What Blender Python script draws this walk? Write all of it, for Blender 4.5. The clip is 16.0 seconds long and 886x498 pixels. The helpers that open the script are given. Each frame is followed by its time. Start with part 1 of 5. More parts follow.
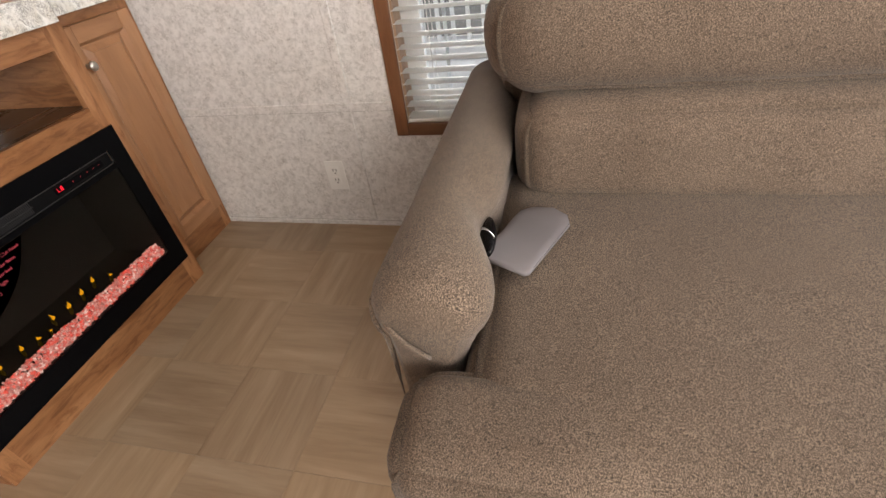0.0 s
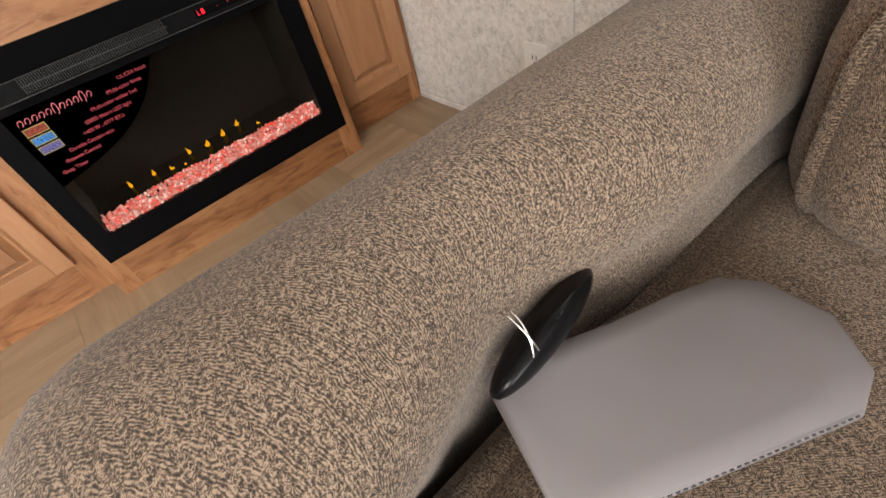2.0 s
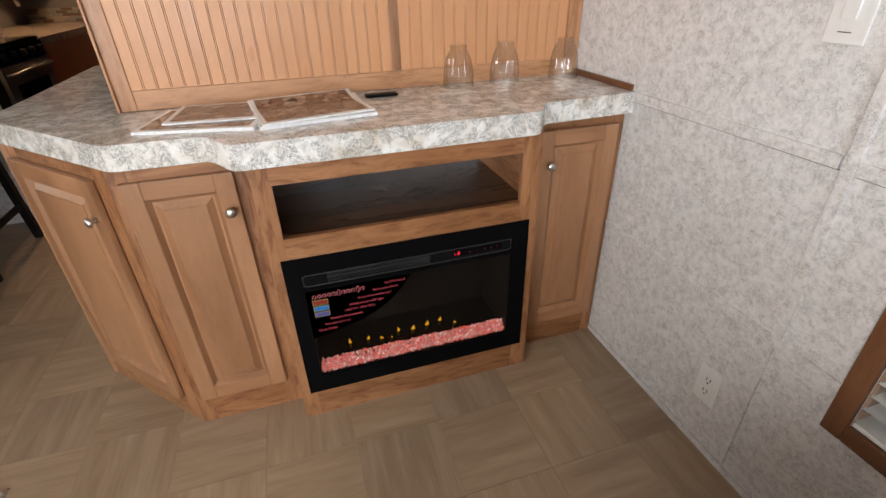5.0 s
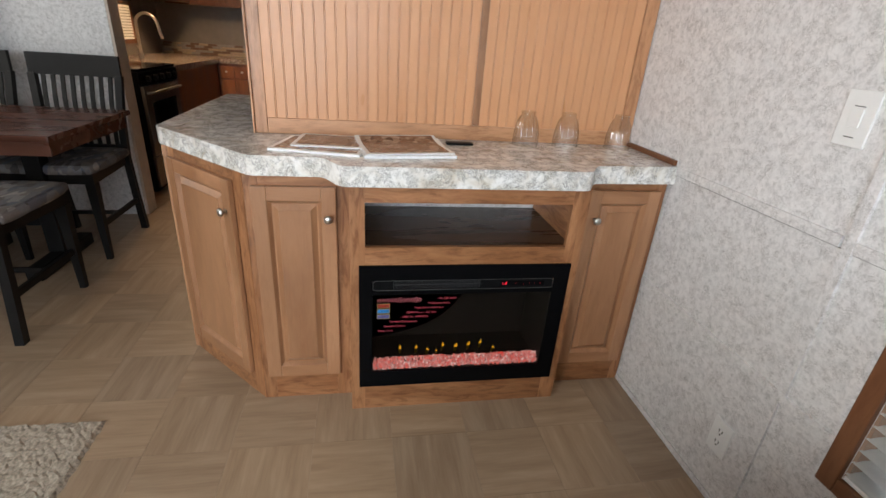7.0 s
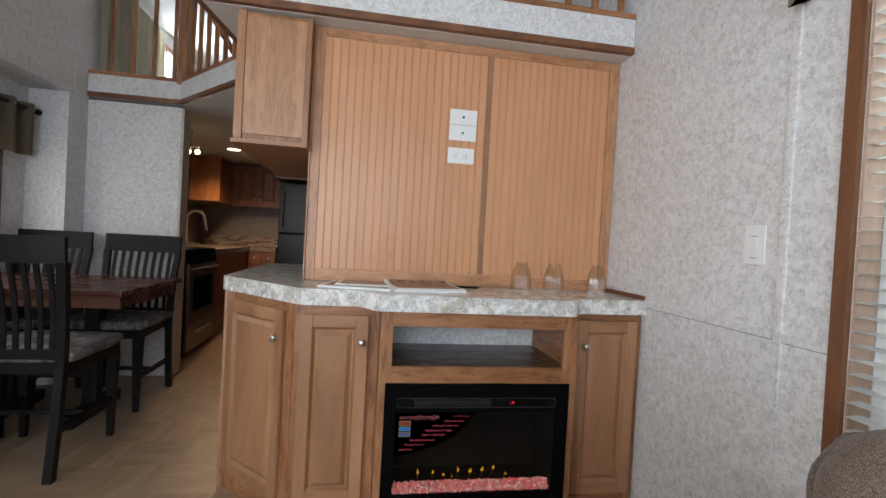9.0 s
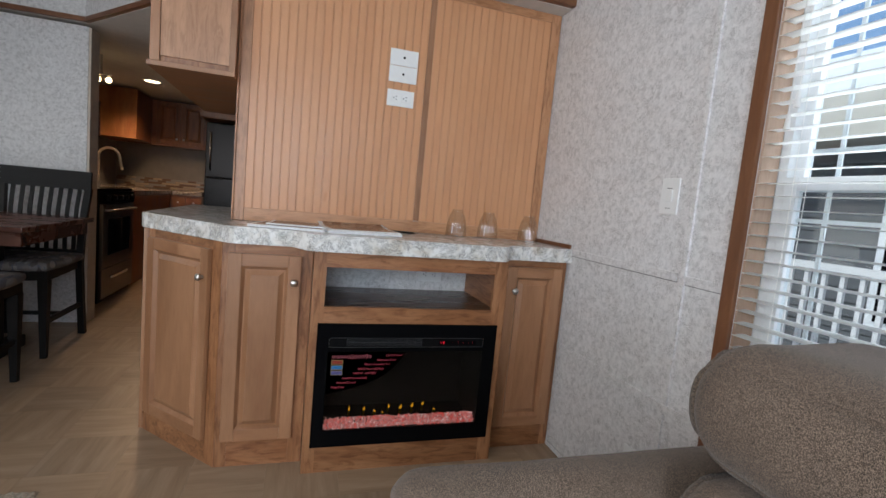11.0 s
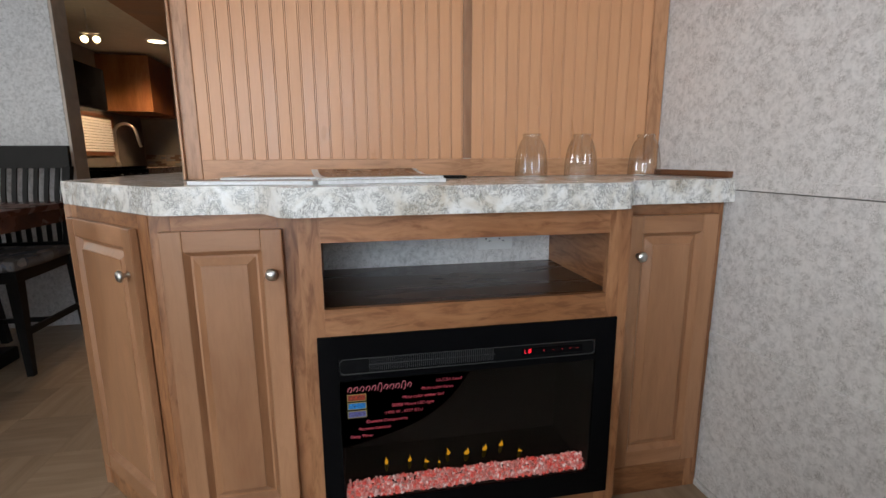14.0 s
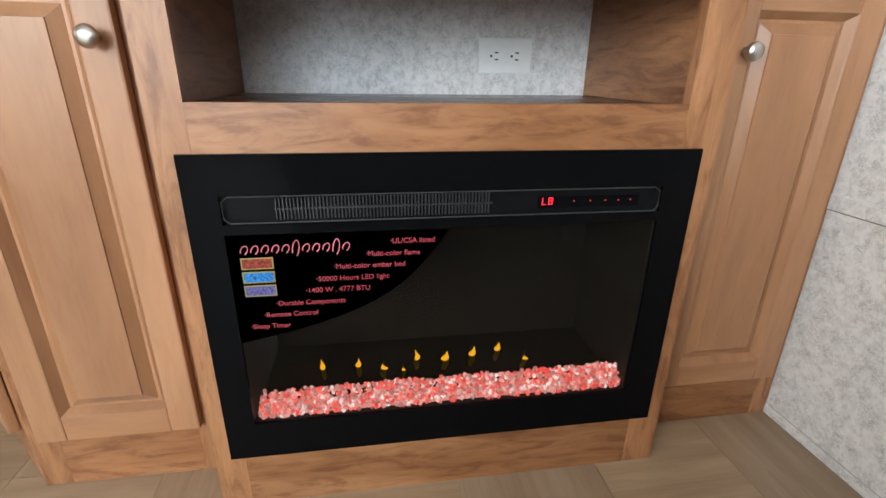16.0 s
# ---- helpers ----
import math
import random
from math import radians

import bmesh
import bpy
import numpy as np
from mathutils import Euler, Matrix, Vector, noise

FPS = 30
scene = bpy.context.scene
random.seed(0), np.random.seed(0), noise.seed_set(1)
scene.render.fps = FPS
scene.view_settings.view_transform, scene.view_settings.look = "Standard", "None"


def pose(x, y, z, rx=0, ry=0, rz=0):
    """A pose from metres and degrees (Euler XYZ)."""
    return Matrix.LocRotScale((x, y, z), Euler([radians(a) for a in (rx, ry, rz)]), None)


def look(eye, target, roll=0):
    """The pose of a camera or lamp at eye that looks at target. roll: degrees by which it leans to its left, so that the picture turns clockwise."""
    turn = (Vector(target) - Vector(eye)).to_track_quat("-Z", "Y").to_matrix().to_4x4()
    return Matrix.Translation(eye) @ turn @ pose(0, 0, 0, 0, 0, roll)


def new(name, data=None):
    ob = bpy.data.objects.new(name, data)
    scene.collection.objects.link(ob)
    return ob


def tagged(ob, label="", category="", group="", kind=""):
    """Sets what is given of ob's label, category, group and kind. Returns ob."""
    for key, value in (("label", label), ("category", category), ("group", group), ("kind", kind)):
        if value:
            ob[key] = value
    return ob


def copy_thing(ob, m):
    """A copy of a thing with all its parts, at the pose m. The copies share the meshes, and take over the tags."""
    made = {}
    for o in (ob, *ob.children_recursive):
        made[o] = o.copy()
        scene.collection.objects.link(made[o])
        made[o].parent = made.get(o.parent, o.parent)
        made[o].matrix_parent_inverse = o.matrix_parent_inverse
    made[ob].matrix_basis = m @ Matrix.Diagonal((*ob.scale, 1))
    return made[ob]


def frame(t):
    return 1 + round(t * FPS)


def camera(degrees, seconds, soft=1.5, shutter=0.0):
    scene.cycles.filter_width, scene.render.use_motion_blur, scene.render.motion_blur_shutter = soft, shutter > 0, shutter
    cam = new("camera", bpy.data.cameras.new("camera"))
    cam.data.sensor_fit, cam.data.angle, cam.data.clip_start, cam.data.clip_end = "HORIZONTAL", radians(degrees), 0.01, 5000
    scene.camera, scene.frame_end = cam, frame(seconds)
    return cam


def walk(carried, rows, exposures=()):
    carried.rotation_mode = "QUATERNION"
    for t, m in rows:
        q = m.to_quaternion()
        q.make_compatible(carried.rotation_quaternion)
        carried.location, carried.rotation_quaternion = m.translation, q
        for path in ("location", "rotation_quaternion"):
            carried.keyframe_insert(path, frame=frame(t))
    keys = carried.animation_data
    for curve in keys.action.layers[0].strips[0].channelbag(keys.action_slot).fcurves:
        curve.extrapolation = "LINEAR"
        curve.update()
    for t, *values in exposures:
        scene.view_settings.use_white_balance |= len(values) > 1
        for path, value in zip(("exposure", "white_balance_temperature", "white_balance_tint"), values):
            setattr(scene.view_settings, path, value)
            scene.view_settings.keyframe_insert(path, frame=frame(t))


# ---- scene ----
cam = camera(87.1, 16.0)
PATH = [
    (0, (0.127, 0.135, 1.190), (-0.325, 1.643, -0.044), -8.3),
    (0.5, (0.194, 0.507, 1.045), (-0.806, 1.663, -0.244), -11.9),
    (1, (0.172, 0.654, 0.972), (-1.064, 1.528, -0.336), -14.7),
    (1.5, (0.147, 0.716, 0.930), (-1.133, 1.478, -0.405), -15.8),
    (2, (0.129, 0.731, 0.898), (-1.105, 1.461, -0.497), -15.8),
    (2.5, (0.129, 0.633, 1.055), (-1.158, 1.540, -0.178), -10.2),
    (3, (-0.007, 0.462, 1.235), (-1.325, 1.455, 0.106), -4.8),
    (3.5, (-0.073, 0.558, 1.289), (-1.507, 1.452, 0.219), -5.3),
    (4, (-0.138, 0.675, 1.350), (-1.651, 1.441, 0.292), -4.3),
    (4.5, (-0.056, 0.689, 1.358), (-1.645, 1.315, 0.317), -3.3),
    (5, (0.002, 0.619, 1.427), (-1.650, 1.123, 0.419), -1.5),
    (5.2, (0.019, 0.601, 1.451), (-1.661, 1.036, 0.459), -0.9),
    (7.3, (0.276, 0.489, 1.463), (-1.557, 0.838, 0.751), 5.9),
    (7.5, (0.258, 0.478, 1.413), (-1.620, 0.851, 0.833), 7.1),
    (8, (0.365, 0.445, 1.272), (-1.606, 0.731, 1.086), 5.0),
    (8.2, (0.478, 0.405, 1.282), (-1.503, 0.655, 1.170), 4.0),
    (10.3, (0.754, 0.369, 1.313), (-1.190, 0.843, 1.314), 2.8),
    (10.5, (0.745, 0.377, 1.288), (-1.190, 0.878, 1.249), 3.5),
    (11, (0.709, 0.391, 1.248), (-1.189, 0.990, 1.051), 5.4),
    (11.5, (0.685, 0.398, 1.230), (-1.200, 1.000, 0.938), 4.3),
    (12, (0.677, 0.404, 1.223), (-1.205, 0.998, 0.898), 3.6),
    (12.5, (0.686, 0.416, 1.220), (-1.210, 0.968, 0.899), 3.5),
    (13, (0.641, 0.397, 1.201), (-1.274, 0.869, 0.868), 2.5),
    (13.5, (0.374, 0.470, 1.145), (-1.557, 0.878, 0.823), 0.4),
    (13.7, (0.216, 0.523, 1.156), (-1.730, 0.861, 0.839), -0.8),
    (14, (-0.139, 0.607, 1.134), (-2.069, 0.971, 0.754), -0.3),
    (14.5, (-0.463, 0.700, 0.892), (-2.379, 1.036, 0.426), -0.0),
    (15, (-0.579, 0.765, 0.801), (-2.471, 1.084, 0.236), 0.1),
    (15.5, (-0.580, 0.783, 0.806), (-2.441, 1.079, 0.135), 0.4),
    (16, (-0.580, 0.777, 0.801), (-2.429, 1.069, 0.091), 0.8),
]
EXPOSURES = [(0, 1.0, 7300, 14), (0.5, 0.81, 7300, 14), (1.5, 1.1, 7300, 12), (2, 1.3, 7250, 12), (2.5, 1.68, 7100, 12), (3, 1.48, 6650, 12), (3.5, 1.06, 6700, 11), (4, 0.75, 6600, 11), (5, 0.78, 6650, 10), (7.5, 0.74, 6250, 7), (8.2, 0.58, 6200, 7), (10.5, 0.27, 6000, 8), (12.5, 0.38, 6150, 7), (13.5, 0.52, 6250, 8), (14.5, 0.37, 6100, 6), (15.5, 1.24, 6200, 6), (16, 1.38, 6300, 5)]
walk(cam, [(t, look(eye, target, roll)) for t, eye, target, roll in PATH], EXPOSURES)

# ---- light ----
world = bpy.data.worlds.new("sky")
scene.world = world
world.use_nodes = True
wn = world.node_tree
sky = wn.nodes.new("ShaderNodeTexSky")
sky.sky_type, sky.sun_disc = "NISHITA", False
sky.sun_elevation, sky.sun_rotation = radians(50), radians(208)
wn.links.new(sky.outputs[0], wn.nodes["Background"].inputs[0])
wn.nodes["Background"].inputs[1].default_value = 0.15
sun = new("sun", bpy.data.lights.new("sun", "SUN"))
sun.data.energy, sun.data.angle, sun.data.color = 3.0, radians(0.6), (1.0, 0.95, 0.88)
sun.matrix_basis = look((-7, -13, 18), (0, 0, 0))


def area(name, eye, target, w, h, watts, colour):
    lamp = new(name, bpy.data.lights.new(name, "AREA"))
    lamp.data.shape, lamp.data.size, lamp.data.size_y = "RECTANGLE", w, h
    lamp.data.energy, lamp.data.color = watts, colour
    lamp.matrix_basis = look(eye, target)
    return lamp


# Added lamps stand in for unseen windows; both walls are solid here.
area("daylight_east", (4.02, -0.2, 1.5), (0, 0.3, 1.0), 2.6, 2.1, 102, (0.82, 0.91, 1.0))
area("daylight_south", (1.3, -1.95, 1.6), (0.6, 1.7, 0.8), 2.0, 1.3, 95, (1.0, 0.985, 0.96))

area("daylight_dining", (-2.16, -2.245, 1.45), (-2.16, 0.5, 1.35), 1.85, 0.95, 8, (1.0, 0.95, 0.88))
area("daylight_north", (0.18, 2.75, 2.85), (0.18, 1.75, 1.2), 1.3, 0.7, 60, (0.94, 0.97, 1.0))

# ---- materials ----


def material(name):
    m = bpy.data.materials.new(name)
    m.use_nodes = True
    return m, m.node_tree, m.node_tree.nodes["Principled BSDF"]


def node(nt, kind, **values):
    n = nt.nodes.new(kind)
    for k, v in values.items():
        n.inputs[k.replace("_", " ")].default_value = v
    return n


def coords(nt, scale=(1, 1, 1), turn=(0, 0, 0), space="Object"):
    tc = nt.nodes.new("ShaderNodeTexCoord")
    mp = nt.nodes.new("ShaderNodeMapping")
    mp.inputs["Scale"].default_value = scale
    mp.inputs["Rotation"].default_value = turn
    nt.links.new(tc.outputs[space], mp.inputs[0])
    return mp


def ramp(nt, stops, source):
    r = nt.nodes.new("ShaderNodeValToRGB")
    e = r.color_ramp.elements
    while len(e) < len(stops):
        e.new(0.5)
    for el, (p, c) in zip(e, stops):
        el.position, el.color = p, (*c, 1)
    nt.links.new(source, r.inputs[0])
    return r


def noise_tex(nt, vec, scale, detail=4, rough=0.55, distort=0.0):
    n = node(nt, "ShaderNodeTexNoise", Scale=scale, Detail=detail, Roughness=rough, Distortion=distort)
    nt.links.new(vec, n.inputs["Vector"])
    return n.outputs[0]


def mix(nt, a, b, fac, mode="MIX"):
    m = nt.nodes.new("ShaderNodeMix")
    m.data_type, m.blend_type = "RGBA", mode
    for sock, v in ((m.inputs[0], fac), (m.inputs[6], a), (m.inputs[7], b)):
        if hasattr(v, "links"):
            nt.links.new(v, sock)
        else:
            sock.default_value = v if isinstance(v, (int, float)) else (*v, 1)
    return m.outputs[2]


def bump(nt, bsdf, source, strength, distance=0.002):
    b = node(nt, "ShaderNodeBump", Strength=strength, Distance=distance)
    nt.links.new(source, b.inputs["Height"])
    nt.links.new(b.outputs[0], bsdf.inputs["Normal"])


def plain(name, colour, rough=0.5, metal=0.0, spots=0.12, scale=40.0, relief=0.05, coat=0.0):
    m, nt, bs = material(name)
    mp = coords(nt)
    n1 = noise_tex(nt, mp.outputs[0], scale)
    dark = tuple(c * (1 - spots) for c in colour)
    light = tuple(min(1, c * (1 + spots)) for c in colour)
    r = ramp(nt, [(0.3, dark), (0.7, light)], n1)
    nt.links.new(r.outputs[0], bs.inputs["Base Color"])
    bs.inputs["Roughness"].default_value, bs.inputs["Metallic"].default_value = rough, metal
    bs.inputs["Coat Weight"].default_value = coat
    if relief:
        bump(nt, bs, noise_tex(nt, mp.outputs[0], scale * 6), relief)
    return m


def wood(name, axis, dark, mid, light, rough=0.38, figure=0.35, streak=0.35, vary=1.0):
    """Stained maple with its grain along an axis: 0 x, 1 y, 2 z."""
    m, nt, bs = material(name)
    sc = [7.0, 7.0, 7.0]
    sc[axis] = 1.3
    mp = coords(nt, tuple(sc))
    info = nt.nodes.new("ShaderNodeObjectInfo")
    add = nt.nodes.new("ShaderNodeVectorMath")
    add.operation = "MULTIPLY_ADD"
    nt.links.new(info.outputs["Random"], add.inputs[0])
    add.inputs[1].default_value = (13, 17, 19)
    nt.links.new(mp.outputs[0], add.inputs[2])
    vec = add.outputs[0]
    broad = noise_tex(nt, vec, 0.9, 4, 0.55, 0.8)
    r = ramp(nt, [(0.30, dark), (0.5, mid), (0.70, light)], broad)
    tone = ramp(nt, [(0.0, (0.93, 0.93, 0.93)), (1.0, (1.06, 1.04, 1.03))], info.outputs["Random"])
    c = mix(nt, r.outputs[0], tone.outputs[0], vary, "MULTIPLY")
    fs = [190.0, 190.0, 190.0]
    fs[axis] = 12.0
    fine = noise_tex(nt, coords(nt, tuple(fs)).outputs[0], 1.0, 3)
    fr = ramp(nt, [(0.30, (0.86, 0.84, 0.82)), (0.55, (1, 1, 1))], fine)
    c = mix(nt, c, fr.outputs[0], streak, "MULTIPLY")
    fl = noise_tex(nt, vec, 2.0, 5, 0.5, 2.0)
    flr = ramp(nt, [(0.34, (0.62, 0.52, 0.44)), (0.46, (1, 1, 1)), (0.53, (1.0, 1.0, 1.0)), (0.60, (0.76, 0.68, 0.60)), (0.68, (1, 1, 1))], fl)
    c = mix(nt, c, flr.outputs[0], figure * 0.45, "MULTIPLY")
    cloud = noise_tex(nt, vec, 5.5, 6, 0.68, 0.9)
    clr = ramp(nt, [(0.38, (0.58, 0.49, 0.40)), (0.49, (1, 1, 1)), (0.62, (1.20, 1.22, 1.24))], cloud)
    c = mix(nt, c, clr.outputs[0], figure * 0.8, "MULTIPLY")
    nt.links.new(c, bs.inputs["Base Color"])
    rr = ramp(nt, [(0.3, (rough - 0.06,) * 3), (0.7, (rough + 0.08,) * 3)], broad)
    nt.links.new(rr.outputs[0], bs.inputs["Roughness"])
    bump(nt, bs, fine, 0.06, 0.001)
    return m


MAPLE = ((0.255, 0.120, 0.056), (0.32, 0.158, 0.077), (0.40, 0.208, 0.108))
FRAME = ((0.21, 0.086, 0.033), (0.30, 0.135, 0.058), (0.40, 0.197, 0.092))
PANEL = ((0.55, 0.268, 0.128), (0.585, 0.293, 0.142), (0.62, 0.318, 0.158))
DARKW = ((0.14, 0.045, 0.014), (0.21, 0.075, 0.025), (0.28, 0.11, 0.040))
door_z, door_y = wood("maple_door", 2, *MAPLE, figure=0.18, streak=0.35), wood("maple_door_rail", 1, *MAPLE, figure=0.18, streak=0.35)
frame_z, frame_y, frame_x = wood("birch_frame", 2, *FRAME, figure=0.95), wood("birch_rail", 1, *FRAME, figure=0.95), wood("birch_side", 0, *FRAME, figure=0.95)
MFRAME = ((0.29, 0.145, 0.072), (0.38, 0.200, 0.105), (0.47, 0.262, 0.145))
mframe_z, mframe_y = wood("panel_frame", 2, *MFRAME, figure=0.35), wood("panel_frame_rail", 1, *MFRAME, figure=0.35)
casing_l = wood("centre_stile", 2, (0.22, 0.10, 0.045), (0.30, 0.145, 0.07), (0.38, 0.19, 0.10), figure=0.3)
bead_z = wood("bead_panel", 2, *PANEL, rough=0.33, figure=0.04, streak=0.3, vary=0.25)
BFRAME = ((0.40, 0.195, 0.095), (0.46, 0.235, 0.118), (0.53, 0.28, 0.148))
bframe_z, bframe_y = wood("media_frame", 2, *BFRAME, figure=0.7, vary=0.4), wood("media_frame_rail", 1, *BFRAME, figure=0.7, vary=0.4)
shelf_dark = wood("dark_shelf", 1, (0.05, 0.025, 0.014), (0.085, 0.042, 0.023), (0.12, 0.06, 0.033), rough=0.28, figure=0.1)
casing_z, casing_x = wood("cherry_casing", 2, (0.10, 0.038, 0.015), (0.155, 0.063, 0.027), (0.21, 0.092, 0.041)), wood("cherry_casing_rail", 0, (0.10, 0.038, 0.015), (0.155, 0.063, 0.027), (0.21, 0.092, 0.041))
jamb_m = wood("window_jamb", 2, (0.40, 0.27, 0.19), (0.48, 0.34, 0.25), (0.56, 0.41, 0.31), figure=0.2)
kitch_z = wood("kitchen_cabinet", 2, *DARKW)
table_m = wood("walnut_table", 1, (0.06, 0.022, 0.014), (0.10, 0.038, 0.024), (0.15, 0.06, 0.038), rough=0.25, figure=0.2)


def wallpaper():
    m, nt, bs = material("marbled_wallpaper")
    mp = coords(nt)
    a = noise_tex(nt, mp.outputs[0], 62, 8, 0.75, 0.5)
    r = ramp(nt, [(0.36, (0.54, 0.53, 0.53)), (0.47, (0.68, 0.67, 0.67)), (0.58, (0.78, 0.77, 0.77))], a)
    b = noise_tex(nt, mp.outputs[0], 120, 4, 0.6, 1.6)
    r2 = ramp(nt, [(0.455, (1, 1, 1)), (0.49, (0.52, 0.50, 0.49)), (0.51, (0.52, 0.50, 0.49)), (0.545, (1, 1, 1))], b)
    patch = ramp(nt, [(0.47, (0, 0, 0)), (0.57, (1, 1, 1))], noise_tex(nt, mp.outputs[0], 34, 4))
    c = mix(nt, r.outputs[0], mix(nt, r.outputs[0], r2.outputs[0], 0.8, "MULTIPLY"), patch.outputs[0])
    d = noise_tex(nt, mp.outputs[0], 2.2, 3)
    r3 = ramp(nt, [(0.3, (0.95, 0.94, 0.93)), (0.7, (1, 1, 1))], d)
    c = mix(nt, c, r3.outputs[0], 1.0, "MULTIPLY")
    nt.links.new(c, bs.inputs["Base Color"])
    bs.inputs["Roughness"].default_value = 0.5
    bump(nt, bs, b, 0.2, 0.001)
    return m


def laminate():
    m, nt, bs = material("granite_laminate")
    mp = coords(nt)
    a = noise_tex(nt, mp.outputs[0], 9, 6, 0.65, 1.0)
    # The tan first stop paints the wood panel's reflection into the white base.
    r = ramp(nt, [(0.3, (0.56, 0.49, 0.40)), (0.45, (0.71, 0.68, 0.63)), (0.6, (0.82, 0.81, 0.79))], a)
    patch = ramp(nt, [(0.40, (0, 0, 0)), (0.52, (1, 1, 1))], noise_tex(nt, mp.outputs[0], 24, 4))
    veins = [(0.455, (1, 1, 1)), (0.49, (0.13, 0.125, 0.12)), (0.51, (0.13, 0.125, 0.12)), (0.545, (1, 1, 1))]
    v1 = ramp(nt, veins, noise_tex(nt, mp.outputs[0], 34, 5, 0.62, 2.2))
    v2 = ramp(nt, veins, noise_tex(nt, mp.outputs[0], 75, 4, 0.6, 1.5))
    grey = ramp(nt, [(0.42, (0.70, 0.69, 0.68)), (0.56, (1, 1, 1))], noise_tex(nt, mp.outputs[0], 55, 5, 0.7))
    vein = mix(nt, mix(nt, v1.outputs[0], v2.outputs[0], 0.7, "MULTIPLY"), grey.outputs[0], 0.8, "MULTIPLY")
    c = mix(nt, r.outputs[0], mix(nt, r.outputs[0], vein, 0.66, "MULTIPLY"), patch.outputs[0])
    nt.links.new(c, bs.inputs["Base Color"])
    bs.inputs["Roughness"].default_value = 0.2
    return m


def vinyl():
    m, nt, bs = material("vinyl_tile")
    info = nt.nodes.new("ShaderNodeObjectInfo")

    def layer(scale, detail):
        add = nt.nodes.new("ShaderNodeVectorMath")
        add.operation = "MULTIPLY_ADD"
        nt.links.new(info.outputs["Random"], add.inputs[0])
        add.inputs[1].default_value = (31, 47, 9)
        nt.links.new(coords(nt, scale).outputs[0], add.inputs[2])
        return noise_tex(nt, add.outputs[0], 1.0, detail, 0.6, 0.3)

    a = layer((2.5, 22, 4), 4)
    r = ramp(nt, [(0.30, (0.270, 0.186, 0.117)), (0.5, (0.330, 0.235, 0.154)), (0.70, (0.40, 0.295, 0.202))], a)
    b = layer((5, 150, 4), 4)
    r2 = ramp(nt, [(0.3, (0.90, 0.89, 0.88)), (0.6, (1, 1, 1))], b)
    c = mix(nt, r.outputs[0], r2.outputs[0], 0.7, "MULTIPLY")
    tone = ramp(nt, [(0.0, (0.86, 0.86, 0.87)), (1.0, (1.07, 1.05, 1.02))], info.outputs["Random"])
    c = mix(nt, c, tone.outputs[0], 1.0, "MULTIPLY")
    nt.links.new(c, bs.inputs["Base Color"])
    bs.inputs["Roughness"].default_value = 0.38
    bump(nt, bs, b, 0.05, 0.0005)
    return m


def fabric(name, tint=1.0):
    """Herringbone tweed: speckled yarn in short slanted ribs whose lean flips from band to band."""
    m, nt, bs = material(name)
    mp = coords(nt)
    sep = nt.nodes.new("ShaderNodeSeparateXYZ")
    nt.links.new(mp.outputs[0], sep.inputs[0])

    def calc(op, a, b=0.0, c=0.0):
        n = nt.nodes.new("ShaderNodeMath")
        n.operation = op
        for sock, v in zip(n.inputs, (a, b, c)):
            if hasattr(v, "links"):
                nt.links.new(v, sock)
            else:
                sock.default_value = v
        return n.outputs[0]

    jitter = noise_tex(nt, mp.outputs[0], 230, 2, 0.5)
    zig = calc("PINGPONG", calc("ADD", sep.outputs["Y"], calc("MULTIPLY", jitter, 0.005)), 0.0058)
    along = calc("ADD", calc("ADD", sep.outputs["X"], calc("MULTIPLY", sep.outputs["Z"], 0.8)), calc("MULTIPLY", zig, 0.9))
    phase = calc("ADD", calc("MULTIPLY", along, 3100), calc("MULTIPLY", jitter, 26.0))
    yarn = calc("MULTIPLY_ADD", calc("SINE", phase), 0.13, 0.5)
    sp = noise_tex(nt, mp.outputs[0], 480, 4, 0.75)
    both = calc("ADD", calc("MULTIPLY", sp, 0.62), calc("MULTIPLY", yarn, 0.38))
    r = ramp(nt, [(0.415, tuple(tint * c for c in (0.022, 0.015, 0.011))), (0.49, tuple(tint * c for c in (0.100, 0.070, 0.050))), (0.58, tuple(tint * c for c in (0.31, 0.228, 0.168)))], both)
    big = ramp(nt, [(0.3, (0.86, 0.85, 0.84)), (0.7, (1, 1, 1))], noise_tex(nt, mp.outputs[0], 6, 3))
    c = mix(nt, r.outputs[0], big.outputs[0], 1.0, "MULTIPLY")
    nt.links.new(c, bs.inputs["Base Color"])
    bs.inputs["Roughness"].default_value = 0.95
    bs.inputs["Sheen Weight"].default_value = 0.12
    bump(nt, bs, sp, 0.3, 0.001)
    return m


def glowing(name, colour, strength):
    m, nt, bs = material(name)
    bs.inputs["Base Color"].default_value = (*colour, 1)
    bs.inputs["Emission Color"].default_value = (*colour, 1)
    bs.inputs["Emission Strength"].default_value = strength
    return m


